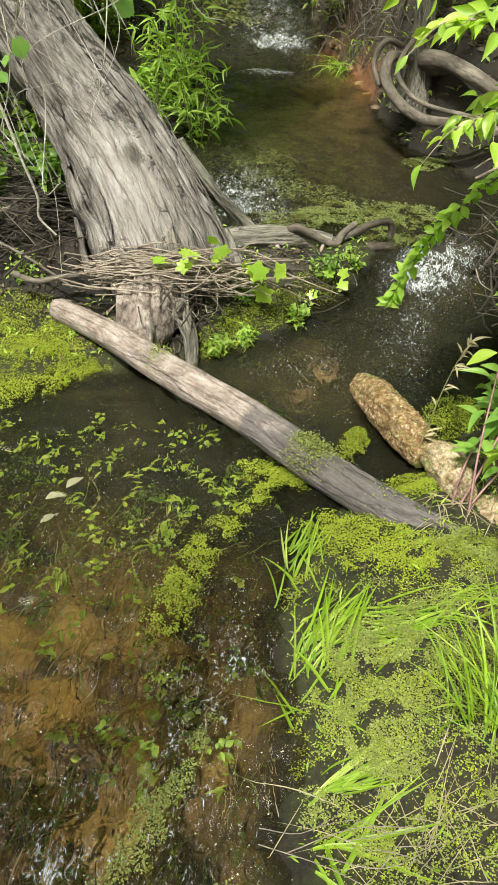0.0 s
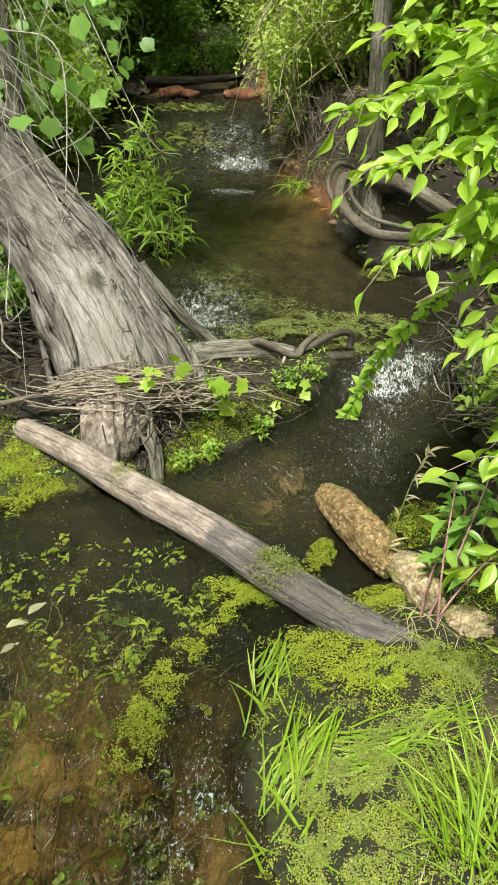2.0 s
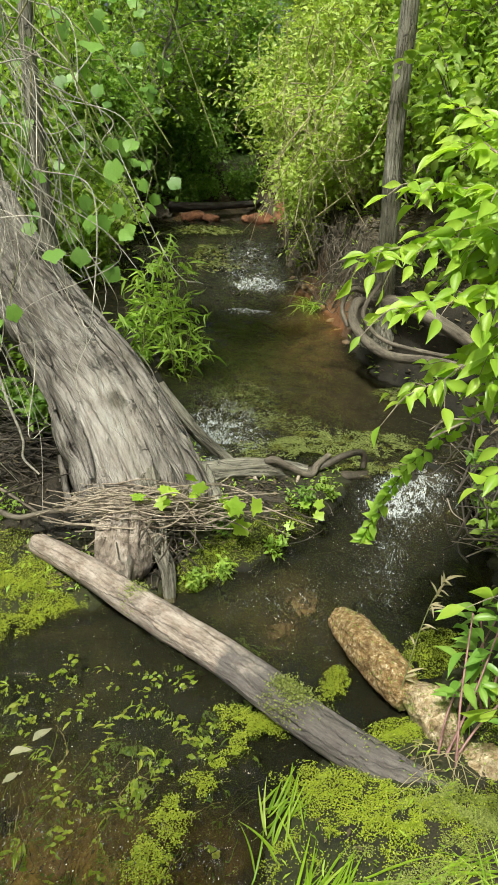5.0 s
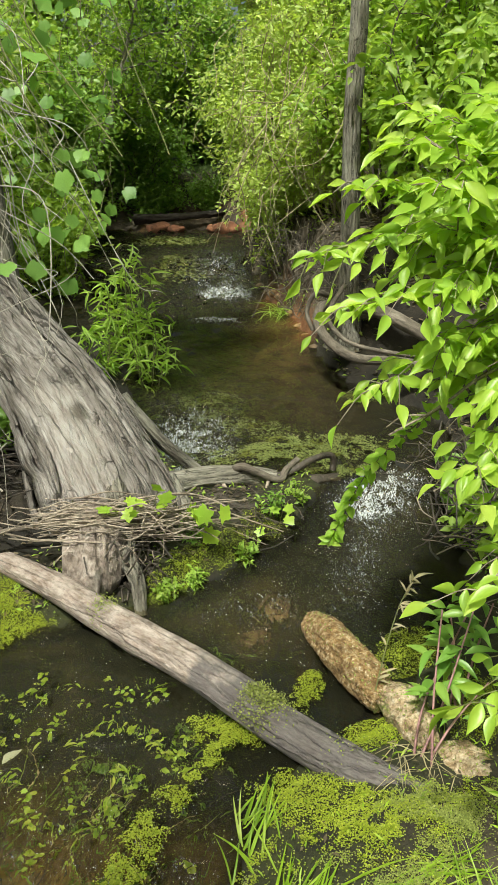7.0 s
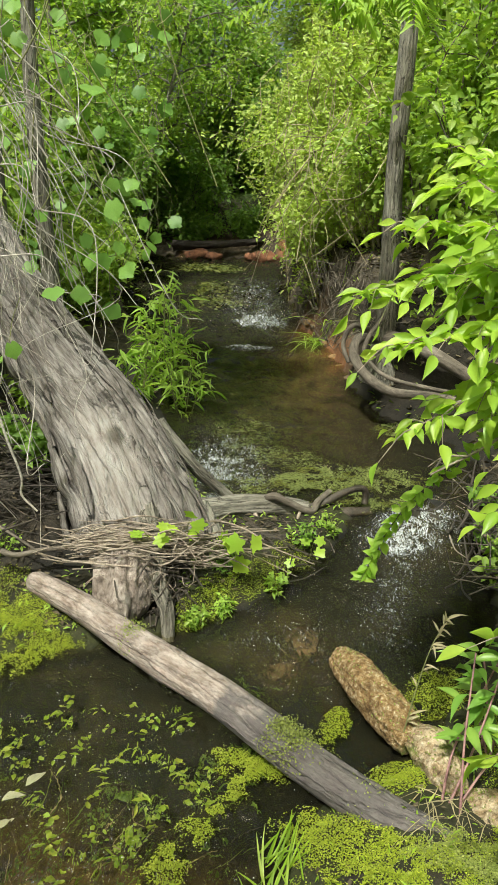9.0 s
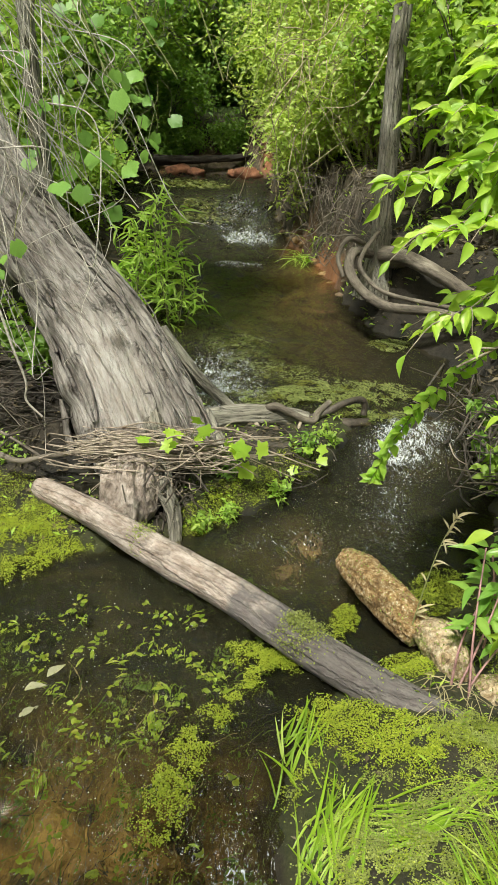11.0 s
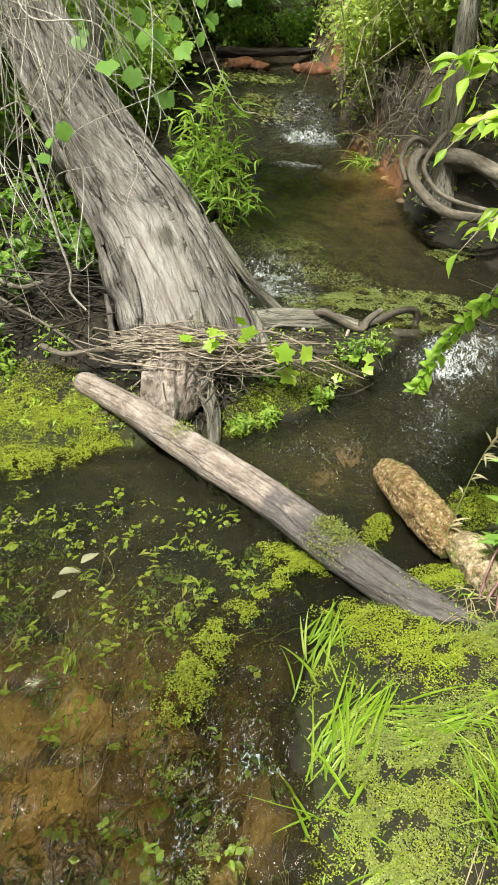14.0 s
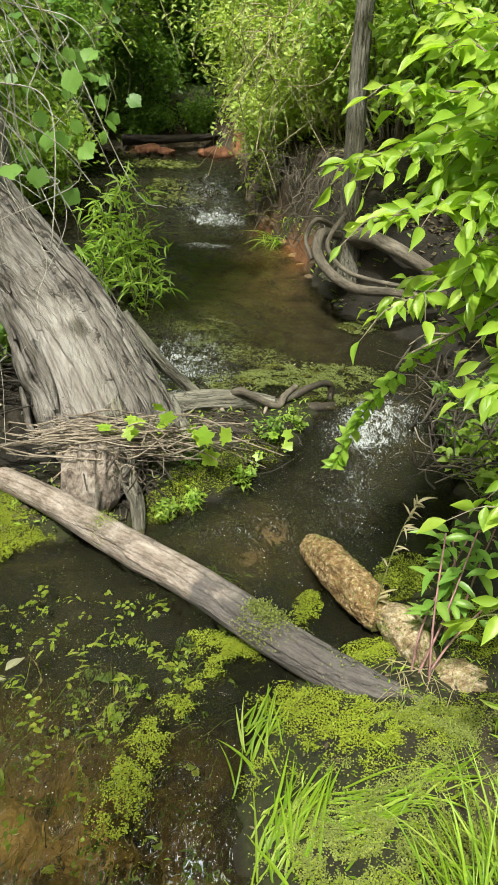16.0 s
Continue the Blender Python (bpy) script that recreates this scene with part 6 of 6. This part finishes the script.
strewn("ground_sprouts", "small green sprouts on the near bank", 1500, (0.15, 1.4, 0.5, 2.6), GRASS, 907, (0.012, 0.035), 0.2, upright=1.2, category="sprouts")
strewn("rough_grass", "rough green grass on the land round the stream", 26000, (-7.0, 7.0, -5.0, 12.0), GRASS, 908, (0.12, 0.35), 0.06, upright=2.5, keep_out=1.3, category="grass")


# leafy growth under water, in darker greens than the pool weeds
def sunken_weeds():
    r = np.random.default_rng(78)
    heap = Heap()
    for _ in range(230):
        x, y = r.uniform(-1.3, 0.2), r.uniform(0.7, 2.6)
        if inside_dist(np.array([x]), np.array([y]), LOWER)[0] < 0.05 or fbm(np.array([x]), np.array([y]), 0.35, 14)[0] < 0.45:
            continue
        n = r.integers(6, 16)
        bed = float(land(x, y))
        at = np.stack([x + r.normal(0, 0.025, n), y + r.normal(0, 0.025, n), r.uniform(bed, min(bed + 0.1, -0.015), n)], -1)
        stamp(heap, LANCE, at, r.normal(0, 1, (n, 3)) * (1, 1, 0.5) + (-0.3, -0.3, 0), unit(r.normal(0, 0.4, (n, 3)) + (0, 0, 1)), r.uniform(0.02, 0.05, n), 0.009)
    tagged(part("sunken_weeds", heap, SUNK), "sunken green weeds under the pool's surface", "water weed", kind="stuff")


sunken_weeds()


def stalks(name, label, count, mat, seed, deep):
    """Thin strands that lie along the flow just under the surface."""
    r = np.random.default_rng(seed)
    heap = Heap()
    for _ in range(count):
        x, y = r.uniform(-0.9, 0.18), r.uniform(0.55, 1.9)
        a, ln = 1.1 + 0.5 * np.sin(3 * x + 2 * y) + r.normal(0, 0.35), r.uniform(0.04, 0.2)
        d = np.array([np.cos(a), np.sin(a), 0]) * ln
        p = np.array([x, y, -r.uniform(*deep)])
        line = bend([p, p + d * 0.4 + r.normal(0, 0.012, 3) * (1, 1, 0.4), p + d + r.normal(0, 0.012, 3) * (1, 1, 0.4)], 8)
        tube(heap, line, np.linspace(1, 0.5, 8) * r.uniform(0.0008, 0.0024), 5)
    tagged(part(name, heap, mat), label, "water weed", kind="stuff")


stalks("drowned_stalks", "pale dead stalks trailing just under the water", 130, STRAW, 79, (0.004, 0.06))
stalks("drowned_stalks", "dark drowned stems and roots under the water", 220, DARKWOOD, 80, (0.01, 0.09))
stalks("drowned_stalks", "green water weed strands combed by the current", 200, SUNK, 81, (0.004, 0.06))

# ---------- shrubs and trees all round ----------
def mass(name, label, base, size, stems, leaves, leaf, mat, seed, **more):
    x, y = base
    return shrub(name, label, (x, y, float(land(x, y))), size, stems, leaves, leaf, mat, seed, **more)


# the overhanging bush on the cut bank
for k, (x, y, wide, tall, n) in enumerate(((0.72, 8.05, 0.55, 1.0, 4500), (0.9, 8.8, 0.85, 2.1, 7500), (1.15, 7.5, 0.6, 1.5, 4500), (0.7, 9.6, 0.8, 2.0, 6500), (1.3, 9.9, 0.9, 2.8, 7000), (0.75, 10.7, 0.5, 1.4, 3500))):
    mass("bank_bush", "dense pale green bush overhanging the cut bank", (x, y), (wide, wide * 1.1, tall), 24, n, (0.07, 0.03), PALELEAF, 401 + 20 * k, stem_mat=STRAW, thick=0.009, arch=0.62, lean=(-0.16, -0.08), reach=0.06, start=0.15, twigs=7)
mass("bank_bush", "leafy bush on top of the cut bank", (1.5, 6.8), (0.8, 1.0, 2.0), 28, 7000, (0.09, 0.042), MIDLEAF, 403, thick=0.014, arch=0.5, reach=0.07)
mass("bank_bush", "leafy bush beside the tree", (1.7, 5.3), (0.6, 0.8, 1.7), 22, 4200, (0.09, 0.045), MIDLEAF, 404, thick=0.012, arch=0.5, reach=0.06, shape=OVATE)
mass("bank_bush", "leafy bush above the little falls", (1.75, 3.9), (0.45, 0.7, 1.3), 18, 2600, (0.08, 0.04), MIDLEAF, 405, thick=0.01, arch=0.5, reach=0.05, shape=OVATE)
# left shore
mass("shore_bush", "dark green bush on the far shore", (-2.5, 9.8), (1.0, 1.1, 2.6), 36, 13000, (0.09, 0.045), DARKLEAF, 411, thick=0.014, arch=0.6, reach=0.09, start=0.12)
mass("shore_bush", "dark green bush on the far shore", (-2.6, 8.4), (1.1, 1.3, 2.8), 32, 9000, (0.09, 0.045), MIDLEAF, 412, thick=0.016, arch=0.5, reach=0.1)
mass("shore_bush", "dark green bush on the far shore", (-2.2, 13.2), (1.3, 1.0, 3.0), 36, 12000, (0.1, 0.05), DARKLEAF, 413, thick=0.016, arch=0.6, reach=0.1, start=0.1)
mass("shore_bush", "green bush behind the leaning trunk", (-1.9, 6.2), (0.8, 1.0, 2.2), 28, 7500, (0.085, 0.042), MIDLEAF, 414, thick=0.012, arch=0.6, reach=0.08, start=0.1)
mass("shore_bush", "green bush behind the leaning trunk", (-2.0, 4.6), (0.7, 0.7, 1.9), 24, 5200, (0.08, 0.045), MIDLEAF, 415, thick=0.012, arch=0.5, reach=0.07, shape=OVATE)
mass("shore_bush", "shaded bush closing the stream's far bend", (-0.3, 15.4), (1.5, 0.8, 2.6), 44, 12000, (0.11, 0.055), DARKLEAF, 416, thick=0.016, arch=0.5, reach=0.12, start=0.05)
mass("shore_bush", "shaded bush closing the stream's far bend", (1.6, 13.4), (1.4, 1.3, 3.2), 34, 11000, (0.1, 0.05), DARKLEAF, 417, thick=0.016, arch=0.5, reach=0.12)
mass("shore_bush", "bush on the far shore", (-3.4, 11.3), (1.3, 1.3, 3.4), 30, 9000, (0.11, 0.055), MIDLEAF, 418, thick=0.016, arch=0.5, reach=0.12)
mass("shore_bush", "bush above the bank", (2.6, 9.0), (1.2, 1.6, 3.0), 30, 9000, (0.1, 0.05), MIDLEAF, 419, thick=0.016, arch=0.5, reach=0.1)


def tree(name, label, base, tall, spread_, leaves, leaf, mat, seed, lean=(0, 0), thick=0.09, low=0.35, limbs=11):
    """A tapered trunk with limbs, and a crown of small leaves on their twigs."""
    r = np.random.default_rng(seed)
    x, y = base
    z = float(land(x, y)) - 0.1
    owner = thing(name, label, "tree", (x, y, z))
    trunk, twigs, green = Heap(), Heap(), Heap()
    top = np.array([x + lean[0] * tall, y + lean[1] * tall, z + tall])
    line = bend([(x, y, z), np.array([x, y, z]) * 0.6 + top * 0.4 + r.normal(0, 0.12, 3), top], 40)
    tube(trunk, line, np.linspace(thick, thick * 0.3, 40), 20, ridges(seed, 4, 0.15, 8))
    for k in range(limbs):
        p = line[int((low + (1 - low) * (k + r.uniform()) / limbs) * 39)]
        a = r.uniform(0, 6.28)
        end = p + np.array([np.cos(a) * spread_, np.sin(a) * spread_, r.uniform(-0.1, 0.5) * spread_]) * r.uniform(0.6, 1.1)
        limb = bend([p, (p + end) / 2 + (0, 0, 0.15 * spread_), end], 16)
        tube(twigs, limb, np.linspace(thick * 0.35, 0.006, 16), 6, caps=False)
        for _ in range(12):
            q = limb[r.integers(4, 16)]
            e = q + r.normal(0, 0.28, 3) * spread_
            t = bend([q, (q + e) / 2 + r.normal(0, 0.05, 3), e - (0, 0, 0.08 * spread_)], 8)
            tube(twigs, t, np.linspace(0.007, 0.003, 8), 4, caps=False)
            stamp(green, SMALL, *leaf_spray(r, t, unit(np.gradient(t, axis=0)), max(1, leaves // (limbs * 12)), leaf[0], leaf[1], 0.09))
    put("trunk", trunk, BARK, owner)
    tagged(put("limb", twigs, BARK, owner), kind="stuff")
    put("crown", green, mat, owner)
    return owner


tree("shore_tree", "slim dark-stemmed tree behind the leaning trunk", (-0.94, 4.25), 5.0, 0.7, 1500, (0.09, 0.05), MIDLEAF, 501, thick=0.055, low=0.72)
tree("shore_tree", "slim dark-stemmed tree behind the leaning trunk", (-1.4, 4.6), 5.5, 0.7, 1500, (0.09, 0.05), MIDLEAF, 502, thick=0.05, low=0.72)
tree("shore_tree", "low tree arching over the stream's far bend", (-1.9, 14.4), 3.3, 1.3, 6000, (0.1, 0.05), DARKLEAF, 520, lean=(0.4, -0.05), low=0.6, thick=0.06)
tree("shore_tree", "leafy tree closing the stream's far end", (-0.9, 16.5), 2.8, 1.5, 12000, (0.13, 0.07), MIDLEAF, 503, low=0.2)
tree("shore_tree", "leafy tree closing the stream's far end", (1.8, 16.0), 3.6, 1.7, 12000, (0.13, 0.07), MIDLEAF, 504, low=0.2)
tree("shore_tree", "leafy green tree on the shore", (-3.6, 13.8), 4.4, 1.8, 12000, (0.13, 0.07), MIDLEAF, 505, low=0.2)
tree("shore_tree", "leafy green tree above the bank", (3.8, 11.5), 4.8, 2.0, 10000, (0.12, 0.065), MIDLEAF, 506, low=0.25)
tree("shore_tree", "leafy green tree on the shore", (-4.8, 7.2), 6.0, 2.0, 8000, (0.12, 0.065), MIDLEAF, 507, low=0.3)
tree("shore_tree", "leafy green tree above the bank", (4.2, 7.5), 6.0, 1.9, 8000, (0.12, 0.065), MIDLEAF, 508, low=0.3)
tree("shore_tree", "tall leafy tree behind the bend", (-5.0, 18.0), 5.6, 2.6, 10000, (0.18, 0.1), MIDLEAF, 509, low=0.15)
tree("shore_tree", "tall leafy tree behind the bend", (5.0, 17.0), 6.4, 2.6, 10000, (0.18, 0.1), MIDLEAF, 510, low=0.15)

mass("shore_bush", "low shaded bush at the stream's far bend", (-1.3, 13.2), (0.8, 0.5, 1.6), 30, 6000, (0.09, 0.045), DARKLEAF, 421, thick=0.012, arch=0.6, reach=0.1, start=0.02)
mass("shore_bush", "low shaded bush at the stream's far bend", (0.4, 13.3), (0.8, 0.5, 1.8), 30, 6000, (0.09, 0.045), DARKLEAF, 422, thick=0.012, arch=0.6, reach=0.1, start=0.02)
mass("shore_bush", "leafy bush on the far shore", (-2.3, 11.2), (0.8, 1.0, 2.4), 30, 8000, (0.09, 0.045), DARKLEAF, 424, thick=0.014, arch=0.6, reach=0.1, start=0.05)
mass("shore_bush", "leafy undergrowth on the far shore", (-1.8, 7.9), (0.6, 0.9, 1.3), 30, 6000, (0.07, 0.035), MIDLEAF, 425, thick=0.01, arch=0.6, reach=0.08, start=0.05)

for k, (x, y, tall, wide) in enumerate(((-5.4, 1.6, 6.0, 2.2), (4.4, 3.2, 6.5, 2.2), (3.4, -1.0, 7.0, 2.4), (-3.0, -4.2, 7.0, 2.6), (0.8, -5.0, 7.0, 2.6), (-6.0, 4.5, 7.0, 2.6), (-6.5, 9.5, 7.0, 2.6), (6.0, 9.0, 7.0, 2.6), (6.3, 3.5, 7.0, 2.6))):
    tree("shore_tree", "leafy green tree near the stream", (x, y), tall, wide, 6000, (0.14, 0.08), MIDLEAF, 530 + k, low=0.5, thick=0.08)
for k, (x, y) in enumerate(((-2.6, 3.6), (2.4, 1.6), (2.6, 4.6), (-3.6, 5.6), (2.2, -1.6), (-1.4, -1.8))):
    mass("shore_bush", "leafy green bush near the stream", (x, y), (0.8, 0.8, 1.6), 20, 3000, (0.09, 0.045), MIDLEAF, 560 + k, thick=0.012, arch=0.5, reach=0.08)
mass("shore_bush", "low dark undergrowth on the far shore", (-1.1, 13.05), (0.5, 0.25, 0.6), 20, 2500, (0.07, 0.035), DARKLEAF, 431, thick=0.006, arch=0.6, reach=0.06, start=0.02)
mass("shore_bush", "low dark undergrowth on the far shore", (-0.2, 13.1), (0.5, 0.25, 0.6), 20, 2500, (0.07, 0.035), DARKLEAF, 432, thick=0.006, arch=0.6, reach=0.06, start=0.02)


# added tall trees, mostly out of view, whose crowns darken the water's reflections
for k, (x, y, tall, wide, lean) in enumerate(((5.0, 9.8, 11.5, 3.6, -0.22), (5.6, 13.5, 12.0, 3.8, -0.25), (-9.5, 18.5, 12.0, 4.2, 0.1), (-0.6, 22.5, 9.0, 4.5, 0.0), (-5.8, 21.5, 9.5, 4.0, 0.0), (5.0, 21.0, 10.0, 4.4, 0.0))):
    tree("reflection_tree", "added tall tree whose crown darkens the water's reflections", (x, y), tall, wide, 10000, (0.3, 0.18), MIDLEAF, 600 + k, lean=(lean, 0), low=0.68 if abs(x) < 1 else 0.42, thick=0.16, limbs=13)


# dry vines that trail over the bush on the cut bank
def bank_vines():
    r = np.random.default_rng(88)
    heap = Heap()
    for k in range(80):
        y = r.uniform(7.4, 9.6)
        a = np.array([r.uniform(0.2, 1.2) - 0.12 * (y - 8), y - 0.5, r.uniform(1.2, 2.7)])
        d = np.array([r.normal(-0.1, 0.3), r.normal(-0.15, 0.2), r.uniform(-1.1, -0.4)])
        line = bend([a, a + d * 0.3 + r.normal(0, 0.13, 3), a + d * 0.65 + r.normal(0, 0.1, 3), a + d], 16)
        line[:, 2] = np.maximum(line[:, 2], top_of(line[:, 0], line[:, 1]) + 0.02)
        tube(heap, line, np.linspace(1, 0.5, 16) * r.uniform(0.0025, 0.006), 5)
    tagged(part("bank_vines", heap, STRAW), "straw-coloured dry vines trailing over the bank bush", "vines", kind="stuff")


bank_vines()


# limbs that arch over the far bend
tree("arching_tree", "leafy tree arching low over the stream's far bend", (1.7, 9.9), 3.3, 1.15, 9000, (0.075, 0.036), PALELEAF, 640, lean=(-0.42, 0.02), low=0.55, thick=0.05, limbs=14)
tree("arching_tree", "leafy tree arching low over the stream's far bend", (-2.3, 11.9), 3.4, 1.1, 4500, (0.08, 0.04), MIDLEAF, 641, lean=(0.38, -0.03), low=0.6, thick=0.05, limbs=12)
